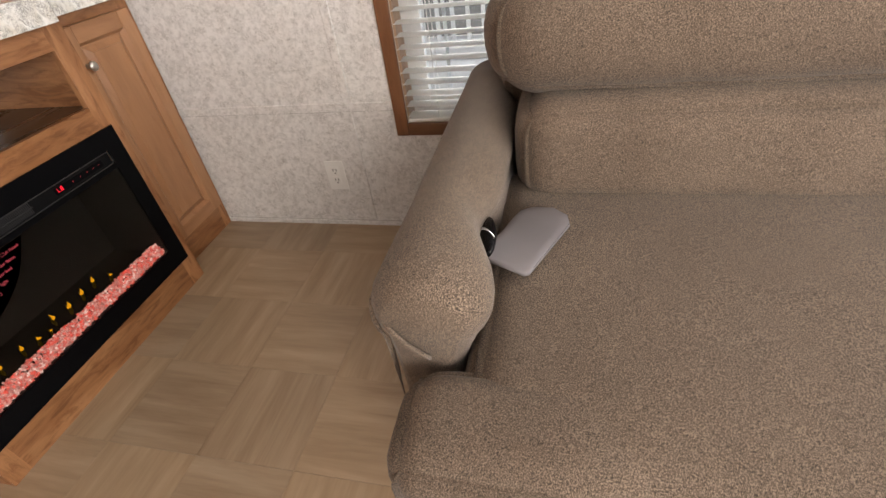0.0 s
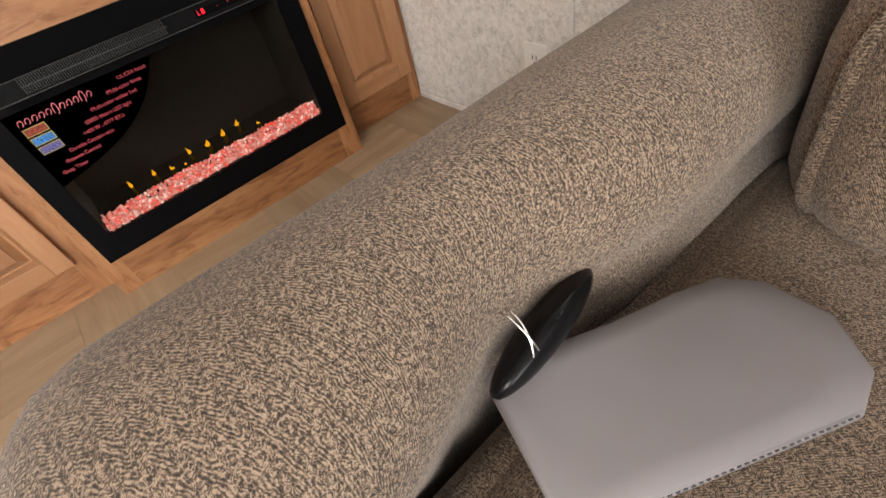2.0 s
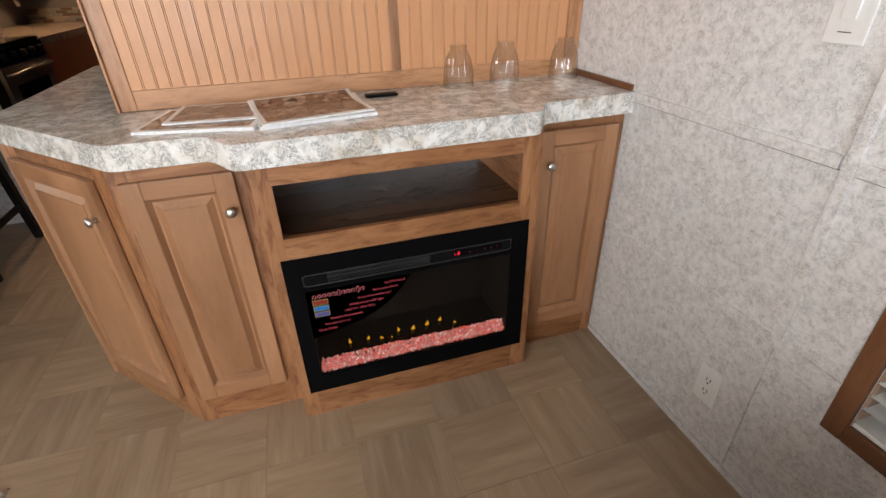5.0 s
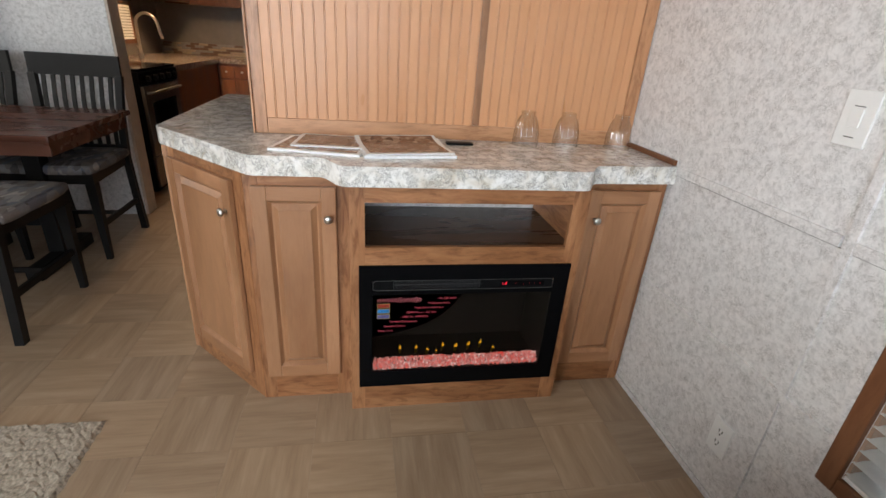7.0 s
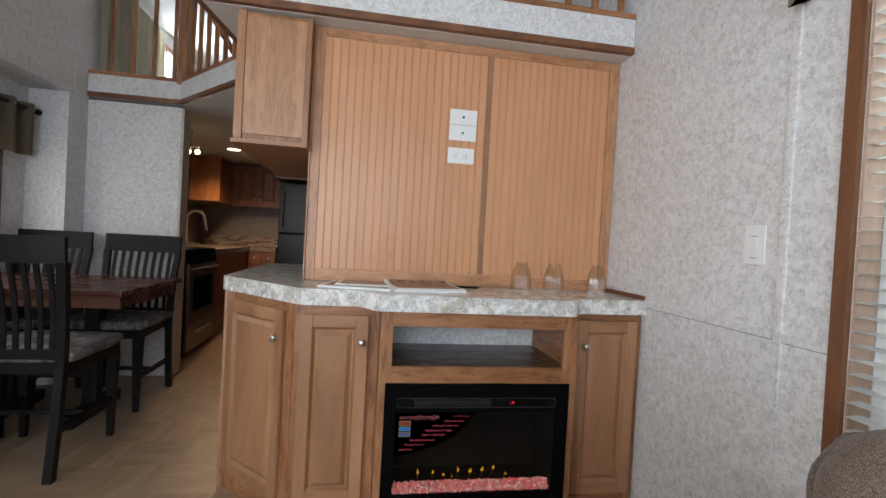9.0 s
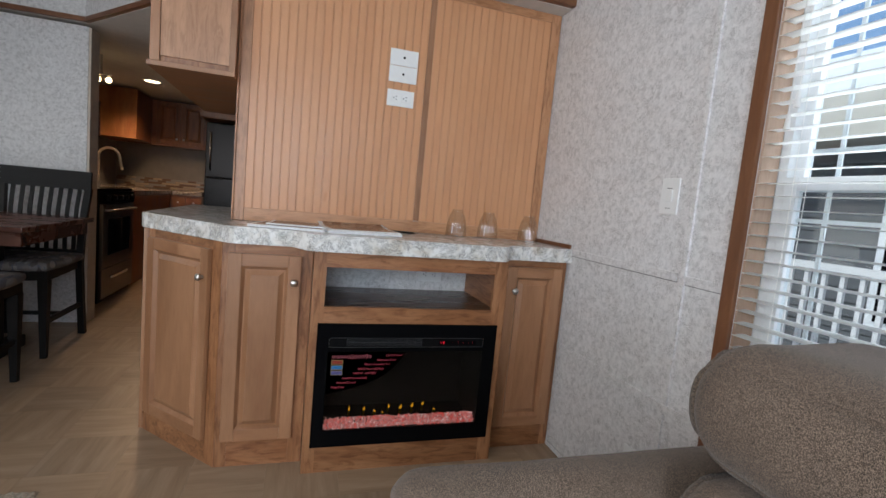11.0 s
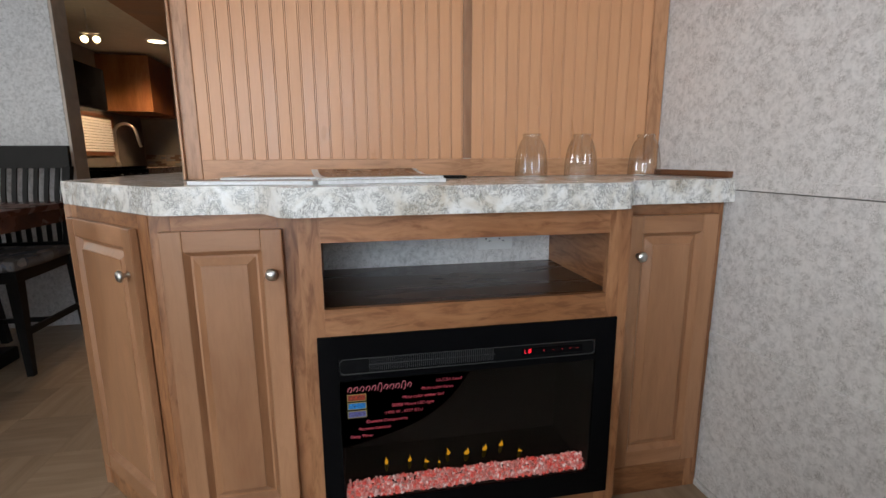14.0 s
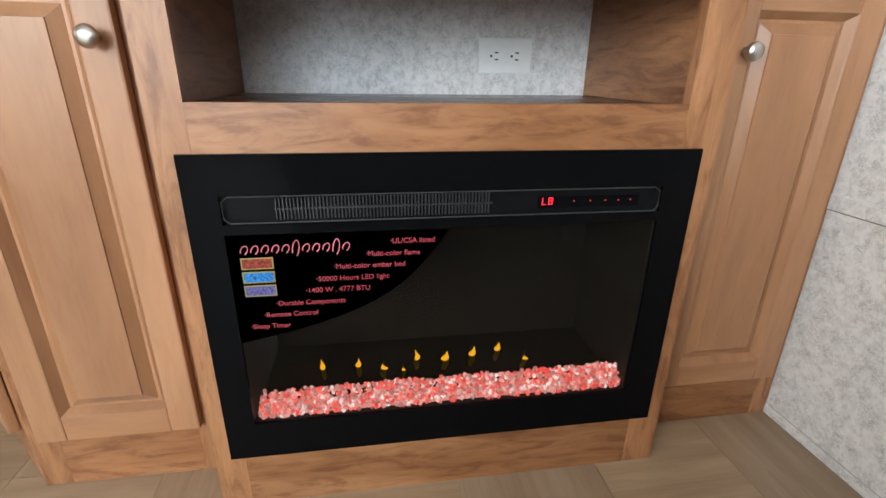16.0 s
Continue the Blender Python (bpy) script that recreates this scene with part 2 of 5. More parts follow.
def clear_glass(name, tint=(1, 1, 1), gloss=1.0):
    m, nt, bs = material(name)
    out = nt.nodes["Material Output"]
    tr = nt.nodes.new("ShaderNodeBsdfTransparent")
    tr.inputs[0].default_value = (*tint, 1)
    gl = nt.nodes.new("ShaderNodeBsdfGlossy")
    gl.inputs["Roughness"].default_value = 0.02
    lw = nt.nodes.new("ShaderNodeLayerWeight")
    lw.inputs[0].default_value = 0.5
    pw = nt.nodes.new("ShaderNodeMath")
    pw.operation, pw.inputs[1].default_value = "POWER", 4.0
    ml = nt.nodes.new("ShaderNodeMath")
    ml.operation = "MULTIPLY_ADD"
    ml.inputs[1].default_value, ml.inputs[2].default_value = 0.7 * gloss, 0.03 * gloss
    mx = nt.nodes.new("ShaderNodeMixShader")
    nt.links.new(lw.outputs["Facing"], pw.inputs[0])
    nt.links.new(pw.outputs[0], ml.inputs[0])
    nt.links.new(ml.outputs[0], mx.inputs[0])
    nt.links.new(tr.outputs[0], mx.inputs[1])
    nt.links.new(gl.outputs[0], mx.inputs[2])
    nt.links.new(mx.outputs[0], out.inputs[0])
    return m


paper, lam, tile_m, sofa_m = wallpaper(), laminate(), vinyl(), fabric("herringbone_fabric")
white_pl = plain("white_plastic", (0.78, 0.78, 0.77), 0.35, spots=0.02, relief=0.0)
slat_m = plain("white_slat", (0.88, 0.88, 0.86), 0.4, spots=0.03, relief=0.02)
vinyl_white = plain("white_window_vinyl", (0.75, 0.77, 0.78), 0.4, spots=0.03, relief=0.0)
black_pl = plain("black_plastic", (0.006, 0.006, 0.0065), 0.4, spots=0.2, relief=0.02)
black_gl = plain("black_glass", (0.004, 0.004, 0.0045), 0.06, spots=0.05, relief=0.0)
black_wood = plain("black_painted_wood", (0.006, 0.0055, 0.0055), 0.45, spots=0.25, scale=12, relief=0.08)
nickel = plain("brushed_nickel", (0.55, 0.53, 0.50), 0.28, 1.0, spots=0.05, relief=0.03)
steel = plain("stainless_steel", (0.17, 0.16, 0.15), 0.35, 1.0, spots=0.08, scale=8, relief=0.03)
gap_m = plain("floor_seam", (0.36, 0.29, 0.21), 0.6)
ceil_m = plain("ceiling_panel", (0.62, 0.60, 0.57), 0.8, spots=0.05, scale=15)
taupe = plain("taupe_kitchen_wall", (0.19, 0.175, 0.160), 0.6, spots=0.08, scale=9)
wall_end = plain("wall_end_cap", (0.56, 0.47, 0.39), 0.5, spots=0.1, scale=14)
curtain_m = plain("beige_curtain", (0.30, 0.25, 0.17), 0.9, spots=0.15, scale=60, relief=0.3)
loft_m = plain("loft_panel", (0.62, 0.56, 0.46), 0.75, spots=0.06, scale=6)
paint_m = plain("white_trim_paint", (0.66, 0.65, 0.64), 0.45, spots=0.04)
black_gl.node_tree.nodes["Principled BSDF"].inputs["IOR"].default_value = 1.10
black_pl.node_tree.nodes["Principled BSDF"].inputs["IOR"].default_value = 1.15
dark_in = plain("firebox_lining", (0.015, 0.0135, 0.011), 0.85, spots=0.05, scale=5)

# ---- building blocks ----


def box(bm, x0, x1, y0, y1, z0, z1, bevel=0.0, m=None):
    r = bmesh.ops.create_cube(bm, size=1)
    mat = Matrix.Translation(((x0 + x1) / 2, (y0 + y1) / 2, (z0 + z1) / 2)) @ Matrix.Diagonal((abs(x1 - x0), abs(y1 - y0), abs(z1 - z0), 1))
    bmesh.ops.transform(bm, matrix=(m @ mat) if m else mat, verts=r["verts"])
    if bevel:
        es = list({e for v in r["verts"] for e in v.link_edges})
        bmesh.ops.bevel(bm, geom=es, offset=bevel, segments=2, profile=0.6, affect="EDGES")
    return bm


def cyl(bm, a, b, r0, r1=None, seg=16):
    a, b = Vector(a), Vector(b)
    d = b - a
    m = Matrix.Translation((a + b) / 2) @ d.to_track_quat("Z", "Y").to_matrix().to_4x4()
    bmesh.ops.create_cone(bm, cap_ends=True, segments=seg, radius1=r0, radius2=r0 if r1 is None else r1, depth=d.length, matrix=m)
    return bm


def prism(bm, pts, z0, z1, bevel=0.0):
    """An upright prism over a plan outline, anticlockwise."""
    lo = [bm.verts.new((x, y, z0)) for x, y in pts]
    hi = [bm.verts.new((x, y, z1)) for x, y in pts]
    n = len(pts)
    bm.faces.new(lo[::-1])
    top = bm.faces.new(hi)
    for i in range(n):
        bm.faces.new((lo[i], lo[(i + 1) % n], hi[(i + 1) % n], hi[i]))
    if bevel:
        bmesh.ops.bevel(bm, geom=list(top.edges), offset=bevel, segments=2, affect="EDGES")
    return bm


def lathe(bm, profile, centre, seg=24, m=None):
    rings = []
    for r, z in profile:
        rings.append([bm.verts.new((m or Matrix()) @ Vector((centre[0] + r * math.cos(a), centre[1] + r * math.sin(a), centre[2] + z))) for a in (2 * math.pi * i / seg for i in range(seg))])
    for p, q in zip(rings, rings[1:]):
        for i in range(seg):
            bm.faces.new((p[i], p[(i + 1) % seg], q[(i + 1) % seg], q[i]))
    return bm


def tube(bm, pts, r, seg=8, closed=False):
    pts = [Vector(p) for p in pts]
    rings = []
    for i, p in enumerate(pts):
        d = (pts[min(i + 1, len(pts) - 1)] - pts[max(i - 1, 0)]).normalized()
        m = d.to_track_quat("Z", "Y").to_matrix()
        rings.append([bm.verts.new(p + m @ Vector((r * math.cos(a), r * math.sin(a), 0))) for a in (2 * math.pi * k / seg for k in range(seg))])
    for p, q in zip(rings, rings[1:]):
        for k in range(seg):
            bm.faces.new((p[k], p[(k + 1) % seg], q[(k + 1) % seg], q[k]))
    bm.faces.new(rings[0][::-1])
    bm.faces.new(rings[-1])
    return bm


def place_of(ob):
    v = Vector((0, 0, 0))
    while ob:
        v += ob.location
        ob = ob.parent
    return v


def part(name, bm, mat, parent=None, label="", smooth=False, kind=""):
    """Links a bmesh, given in world places, as one mesh under a thing or a part."""
    if parent is not None:
        bmesh.ops.translate(bm, verts=bm.verts, vec=-place_of(parent))
    bmesh.ops.recalc_face_normals(bm, faces=bm.faces)
    me = bpy.data.meshes.new(name)
    bm.to_mesh(me)
    bm.free()
    me.materials.append(mat)
    if smooth:
        me.shade_smooth()
    ob = new(name, me)
    ob.parent = parent
    return tagged(ob, label, kind=kind)


def thing(name, at, label, category, group=""):
    ob = new(name)
    ob.location = at
    return tagged(ob, label, category, group)


def slab(name, x0, x1, y0, y1, z0, z1, mat, parent=None, label="", bevel=0.0, kind=""):
    return part(name, box(bmesh.new(), x0, x1, y0, y1, z0, z1, bevel), mat, parent, label, kind=kind)


def B():
    return bmesh.new()


# ---- structure ----
FLOOR = slab("floor", -7.6, 4.2, -2.4, 1.9, -0.12, -0.0025, gap_m, kind="structure")
NW = 1.752          # room face of the window wall
WX0, WX1, WZ0, WZ1 = -0.420, 0.78, 0.485, 2.32   # window opening


def wall_north():
    bm = B()
    for x0, x1, z0, z1 in ((-7.6, WX0, 0, 3.5), (WX1, 4.2, 0, 3.5), (WX0, WX1, 0, WZ0), (WX0, WX1, WZ1, 3.5)):
        box(bm, x0, x1, NW, NW + 0.13, z0, z1)
    part("wall_north", bm, paper, kind="structure")


wall_north()


def battens():
    """Flat strips papered like the wall."""
    bm = B()
    f = NW - 0.009
    for x0, x1, z0, z1 in ((-0.664, -0.634, 0.57, 3.5), (-0.647, -0.643, 0.02, 0.54), (-1.44, -0.672, 1.038, 1.070), (-0.633, -0.47, 1.034, 1.066), (-1.44, -0.47, 0.537, 0.569), (-1.44, 4.1, 0, 0.02)):
        box(bm, x0, x1, f, NW + 0.001, z0, z1, 0.002)
    part("trim", bm, paper, kind="structure")
    # Thin grey lines paint the strips' edge shadows, darker under the horizontals.
    for name, tone, rows in (("trim_seam", 0.40, ((-1.41, 4.0, 0.0200, 0.0225), (-0.668, -0.6645, 0.57, 3.4), (-0.650, -0.648, 0.02, 0.53))), ("trim_shadow_seam", 0.16, ((-1.44, -0.67, 1.0345, 1.0380), (-0.633, -0.47, 1.0305, 1.0340), (-1.44, -0.47, 0.5335, 0.5370)))):
        bm = B()
        for x0, x1, z0, z1 in rows:
            box(bm, x0, x1, NW - 0.001, NW + 0.001, z0, z1)
        part(name, bm, plain("shadow_line_grey", (tone, tone * 0.97, tone * 0.94), 0.8), kind="structure")


battens()
slab("wall_east", 4.1, 4.2, -2.4, NW, 0, 3.5, paper, kind="structure")
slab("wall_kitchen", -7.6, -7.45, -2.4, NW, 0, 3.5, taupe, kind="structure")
slab("ceiling", -7.6, 4.2, -2.6, 1.9, 3.5, 3.6, ceil_m, kind="structure")
slab("wall_behind_panel", -1.92, -1.784, 0.09, NW, 1.0725, 2.36, paper, kind="structure")
slab("wall_behind_shelf", -1.92, -1.80, 0.09, NW, 0, 1.0, paper, kind="structure")


def wall_south():
    bm = B()
    y0, y1 = -2.07, -1.965
    for x0, x1, z0, z1 in ((-3.7, -3.44, 0, 3.5), (-3.44, -0.6, 2.32, 3.5), (-0.6, 4.1, 0, 3.5), (-7.45, -3.7, 2.5, 3.5)):
        box(bm, x0, x1, y0, y1, z0, z1)
    part("wall_south", bm, paper, kind="structure")
    bm = B()
    box(bm, -3.5, -3.44, -2.25, -2.07, 0, 2.32)
    box(bm, -0.6, -0.54, -2.25, -2.07, 0, 2.32)
    for x0, x1, z0, z1 in ((-3.5, -3.13, 0, 2.4), (-3.13, -1.2, 0, 0.95), (-3.13, -1.2, 1.95, 2.4), (-1.2, -0.54, 0, 2.4)):
        box(bm, x0, x1, -2.35, -2.25, z0, z1)
    part("wall_slide_out", bm, paper, kind="structure")
    slab("ceiling_slide_out", -3.5, -0.54, -2.35, -2.071, 2.325, 2.39, ceil_m, kind="structure")
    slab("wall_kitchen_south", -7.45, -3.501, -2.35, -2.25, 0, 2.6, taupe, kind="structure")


wall_south()
slab("wall_dining", -3.80, -3.70, -2.249, -1.235, 0, 2.335, paper, kind="structure")
part("trim", box(B(), -3.86, -3.70, -1.233, -1.215, 0, 2.33, 0.003), wall_end, kind="structure")

LOFT = [(-3.70, -1.96), (-3.70, -1.23), (-2.62, -0.30), (-1.66, -0.42), (-1.66, 1.748), (-7.44, 1.748), (-7.44, -1.96)]
slab("ceiling_kitchen_south", -7.45, -3.5, -2.249, -1.961, 2.36, 2.5, ceil_m, kind="structure")
part("loft_floor", prism(B(), LOFT, 2.36, 2.50), ceil_m, kind="structure")


def edge_strip(name, mat, z0, z1, out, thick):
    bm = B()
    pts = LOFT[:5]
    for (ax, ay), (bx, by) in zip(pts, pts[1:]):
        d = Vector((bx - ax, by - ay, 0))
        n = Vector((d.y, -d.x, 0)).normalized()
        L = d.length
        m = Matrix.Translation((ax, ay, 0)) @ Matrix(((d.x / L, n.x, 0, 0), (d.y / L, n.y, 0, 0), (0, 0, 1, 0), (0, 0, 0, 1)))
        box(bm, 0, L, out, out + thick, z0, z1, m=m)
    part(name, bm, mat, kind="structure")


edge_strip("trim_loft_band", paper, 2.397, 2.545, 0.002, 0.028)
edge_strip("trim_loft_lower", casing_x, 2.362, 2.396, 0.002, 0.034)


# ---- media wall ----
PT = 2.359
def beadboard(parent, y0, y1, z0, z1, x, pitch=0.0408):
    n = round((y1 - y0) / pitch)
    w = (y1 - y0) / n
    for i in range(n):
        a = y0 + i * w
        bm = box(B(), x - 0.008, x, a + 0.0006, a + w - 0.0058, z0, z1, 0.0012)
        box(bm, x - 0.008, x - 0.0006, a + w - 0.0050, a + w - 0.0006, z0, z1, 0.0010)
        part("board", bm, bead_z, parent)


def media_panel():
    t = thing("media_panel", (-1.767, 0.9, 1.07), "tall maple beadboard media wall in two fields above the countertop", "wall panel")
    X = -1.782
    for y0, y1 in ((0.132, 0.988), (1.018, 1.690)):
        back = slab("beadboard_panel", X, X + 0.002, y0, y1, 1.134, PT - 0.045, bead_z, t, "warm maple beadboard with fine upright grooves")
        beadboard(back, y0, y1, 1.134, PT - 0.045, X + 0.0105)
    slab("stile", X, X + 0.016, 0.086, 0.133, 1.072, PT, bframe_z, t, bevel=0.002)
    slab("stile", X, X + 0.016, 1.691, 1.748, 1.072, PT, bframe_z, t, bevel=0.002)
    slab("stile", X, X + 0.014, 0.988, 1.018, 1.136, PT - 0.047, casing_l, t, bevel=0.002)
    slab("rail", X, X + 0.0155, 0.134, 1.690, 1.072, 1.134, bframe_y, t, bevel=0.002)
    slab("rail", X, X + 0.0155, 0.134, 1.690, PT - 0.045, PT, bframe_y, t, bevel=0.002)
    slab("side_panel", -1.925, X - 0.001, 0.078, 0.0895, 1.072, PT, door_z, t)
    slab("moulding", X, X + 0.028, 0.078, 0.086, 1.072, PT, bframe_z, t, bevel=0.002)


media_panel()


def outlet_plate(name, y, z, x, w, h, kind_):
    """A plate that faces +x."""
    t = thing(name, (x, y, z), "white plastic " + {"outlet": "wall outlet plate with two sockets", "cable": "cable plate with a small centre jack", "switch": "rocker switch plate"}[kind_], "wall plate")
    slab("plate", x, x + 0.006, y - w / 2, y + w / 2, z - h / 2, z + h / 2, white_pl, t, bevel=0.002)
    if kind_ == "outlet":
        for s in (-1, 1):
            cy = y + s * 0.026
            slab("socket", x + 0.0055, x + 0.008, cy - 0.02, cy + 0.02, z - 0.018, z + 0.018, white_pl, t, bevel=0.001)
            for dz in (-0.008, 0.008):
                slab("slot", x + 0.0075, x + 0.0085, cy - 0.001, cy + 0.008, z + dz - 0.0015, z + dz + 0.0015, black_pl, t)
            part("slot", cyl(B(), (x + 0.0075, cy - 0.010, z), (x + 0.0086, cy - 0.010, z), 0.003, seg=10), black_pl, t)
    else:
        part("jack", cyl(B(), (x + 0.005, y, z), (x + 0.010, y, z), 0.006, seg=12), black_pl, t)


outlet_plate("cable_plate", 0.866, 1.973, -1.7715, 0.147, 0.082, "cable")
outlet_plate("cable_plate", 0.866, 1.889, -1.7715, 0.147, 0.082, "cable")
outlet_plate("wall_outlet", 0.862, 1.767, -1.7715, 0.142, 0.084, "outlet")


def side_plate():
    t = thing("wall_outlet", (-1.865, 0.078, 1.37), "small white outlet plate on the end of the media wall", "wall plate")
    slab("plate", -1.905, -1.825, 0.0710, 0.0778, 1.31, 1.435, white_pl, t, bevel=0.002)
    for z in (1.346, 1.398):
        slab("socket", -1.882, -1.848, 0.0690, 0.0715, z - 0.016, z + 0.016, white_pl, t, bevel=0.001)


side_plate()


def upper_cabinet():
    t = thing("upper_cabinet", (-2.3, -0.09, 1.725), "maple wall cabinet over the counter end with a plain framed back", "cabinet")
    slab("body", -2.95, -1.685, -0.262, 0.075, 1.745, 2.35, frame_z, t)
    slab("back_panel", -1.684, -1.675, -0.225, 0.05, 1.77, 2.33, wood("veneer_back", 2, (0.30, 0.150, 0.078), (0.38, 0.20, 0.108), (0.46, 0.255, 0.143), figure=0.55), t)
    slab("stile", -1.684, -1.668, -0.264, -0.226, 1.745, 2.35, door_z, t, bevel=0.002)
    slab("stile", -1.684, -1.670, 0.051, 0.0775, 1.745, 2.35, door_z, t, bevel=0.002)
    slab("bottom_trim", -2.96, -1.664, -0.275, 0.0775, 1.722, 1.744, door_y, t, bevel=0.003)


upper_cabinet()


# ---- base cabinets ----
def frame_matrix(a, b):
    """Plan line a to b: local x runs along it, local y points out to the room."""
    d = Vector((b[0] - a[0], b[1] - a[1], 0)).normalized()
    n = Vector((d.y, -d.x, 0))
    return Matrix(((d.x, n.x, 0, a[0]), (d.y, n.y, 0, a[1]), (0, 0, 1, 0), (0, 0, 0, 1)))


def raised_door(t, m, u0, u1, z0, z1, knob_u, knob_z, mz=None, my=None):
    """A raised-panel door on a front: frame, bevelled panel, knob."""
    mz, my = mz or door_z, my or door_y
    s = 0.054
    door = part("door", box(B(), u0 + 0.004, u1 - 0.004, 0.0015, 0.0050, z0 + 0.004, z1 - 0.004, 0, m), mz, t, "raised-panel maple door")
    for a, b in ((u0, u0 + s), (u1 - s, u1)):
        part("stile", box(B(), a, b, 0.002, 0.022, z0, z1, 0.004, m), mz, door)
    for a, b in ((z1 - s, z1), (z0, z0 + s)):
        part("rail", box(B(), u0 + s, u1 - s, 0.003, 0.021, a, b, 0.002, m), my, door)
    bm = B()
    a0, a1, b0, b1 = u0 + s, u1 - s, z0 + s, z1 - s
    rings = []
    for inset, depth in ((0, 0.0205), (0.003, 0.0170), (0.010, 0.0075), (0.0135, 0.0030), (0.0365, 0.0160), (0.0372, 0.0185)):
        rings.append([bm.verts.new(m @ Vector((u, depth, z))) for u, z in ((a0 + inset, b0 + inset), (a1 - inset, b0 + inset), (a1 - inset, b1 - inset), (a0 + inset, b1 - inset))])
    for p, q in zip(rings, rings[1:]):
        for i in range(4):
            bm.faces.new((p[i], p[(i + 1) % 4], q[(i + 1) % 4], q[i]))
    bm.faces.new(rings[-1])
    part("panel", bm, mz, door)
    bm = B()
    tilt = m @ Matrix.Translation((knob_u, 0.022, knob_z)) @ Matrix.Rotation(radians(-90), 4, "X")
    lathe(bm, [(0.0005, 0), (0.008, 0), (0.006, 0.004), (0.006, 0.012), (0.014, 0.018), (0.0165, 0.023), (0.014, 0.028), (0.007, 0.031), (0.0005, 0.0315)], (0, 0, 0), 20, tilt)
    part("knob", bm, nickel, door, "brushed nickel knob", smooth=True)


def angled_unit():
    a, b = (-1.805, -0.278), (-1.415, 0.094)
    t = thing("base_cabinet", (-1.75, -0.05, 0), "maple base cabinet with one raised-panel door, angled end unit", "cabinet", "media cabinets")
    m = frame_matrix(a, b)
    L = math.hypot(b[0] - a[0], b[1] - a[1])
    bm = B()
    prism(bm, [(-1.820, -0.263), (-1.432, 0.107), (-1.432, 0.12), (-1.820, 0.12)], 0, 0.998)
    part("body", bm, frame_z, t)
    for u0, u1, z0, z1, mt in ((0.0, 0.05, 0, 0.998, frame_z), (L - 0.06, L, 0, 0.998, frame_z), (0.05, L - 0.06, 0, 0.14, frame_y), (0.05, L - 0.06, 0.93, 0.998, frame_y)):
        part("rail" if mt is frame_y else "stile", box(B(), u0, u1, -0.02, 0.0, z0, z1, 0.0008, m), mt, t)
    raised_door(t, m, 0.022, L - 0.058, 0.108, 0.962, L - 0.092, 0.838)


def straight_unit(x, y0, y1, d0, d1, knob, sl, sr, z0=0.13, z1=0.962):
    t = thing("base_cabinet", (x - 0.2, (y0 + y1) / 2, 0), "maple base cabinet with raised-panel door beside the fireplace", "cabinet", "media cabinets")
    m = frame_matrix((x, y0), (x, y1))
    L = y1 - y0
    slab("body", -1.655, x - 0.0205, y0 + 0.001, y1 - 0.001, 0, 0.998, frame_z, t)
    for u0, u1, b0, b1, mt in ((0.0, sl, 0, 0.998, frame_z), (L - sr, L, 0, 0.998, frame_z), (sl, L - sr, 0, z0 + 0.03, frame_y), (sl, L - sr, z1 - 0.03, 0.998, frame_y)):
        part("rail" if mt is frame_y else "stile", box(B(), u0, u1, -0.02, 0.0, b0, b1, 0.0008, m), mt, t)
    raised_door(t, m, d0 - y0, d1 - y0, z0, z1, knob - y0, 0.842)


angled_unit()
straight_unit(-1.412, 0.097, 0.464, 0.122, 0.417, 0.389, 0.050, 0.06, 0.125, 0.958)
straight_unit(-1.412, 1.368, 1.745, 1.405, 1.715, 1.445, 0.045, 0.045, 0.122, 0.963)

FX = -1.31
S0, S1 = 0.466, 1.366


def hearth_cabinet():
    t = thing("fireplace_cabinet", (-1.48, 0.91, 0), "maple cabinet with an open shelf above the built-in electric fireplace", "cabinet", "media cabinets")
    slab("stile", FX - 0.02, FX, S0, 0.520, 0, 0.998, frame_z, t)
    slab("stile", FX - 0.02, FX, 1.300, S1, 0, 0.998, frame_z, t)
    slab("rail", FX - 0.02, FX - 0.0005, 0.520, 1.300, 0, 0.125, frame_y, t)
    slab("rail", FX - 0.02, FX - 0.0005, 0.520, 1.300, 0.675, 0.757, frame_y, t)
    slab("rail", FX - 0.02, FX - 0.0005, 0.520, 1.300, 0.930, 0.998, frame_y, t)
    slab("side", -1.799, FX - 0.021, S0, 0.470, 0, 0.998, frame_z, t)
    slab("side", -1.799, FX - 0.021, 1.350, S1, 0, 0.998, frame_z, t)
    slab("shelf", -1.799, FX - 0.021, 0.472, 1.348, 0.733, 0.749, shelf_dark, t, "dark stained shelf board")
    slab("shelf_side", -1.799, FX - 0.0205, 0.484, 0.490, 0.750, 0.987, frame_x, t)
    slab("shelf_side", -1.799, FX - 0.0205, 1.336, 1.342, 0.750, 0.987, frame_x, t)
    slab("shelf_top", -1.799, FX - 0.0205, 0.472, 1.348, 0.988, 0.996, frame_x, t)


hearth_cabinet()
outlet_plate("wall_outlet", 1.118, 0.840, -1.7995, 0.134, 0.082, "outlet")


def side_table_splash():
    slab("trim", -1.765, -1.395, 1.738, 1.7505, 1.072, 1.092, casing_x, kind="structure")


side_table_splash()


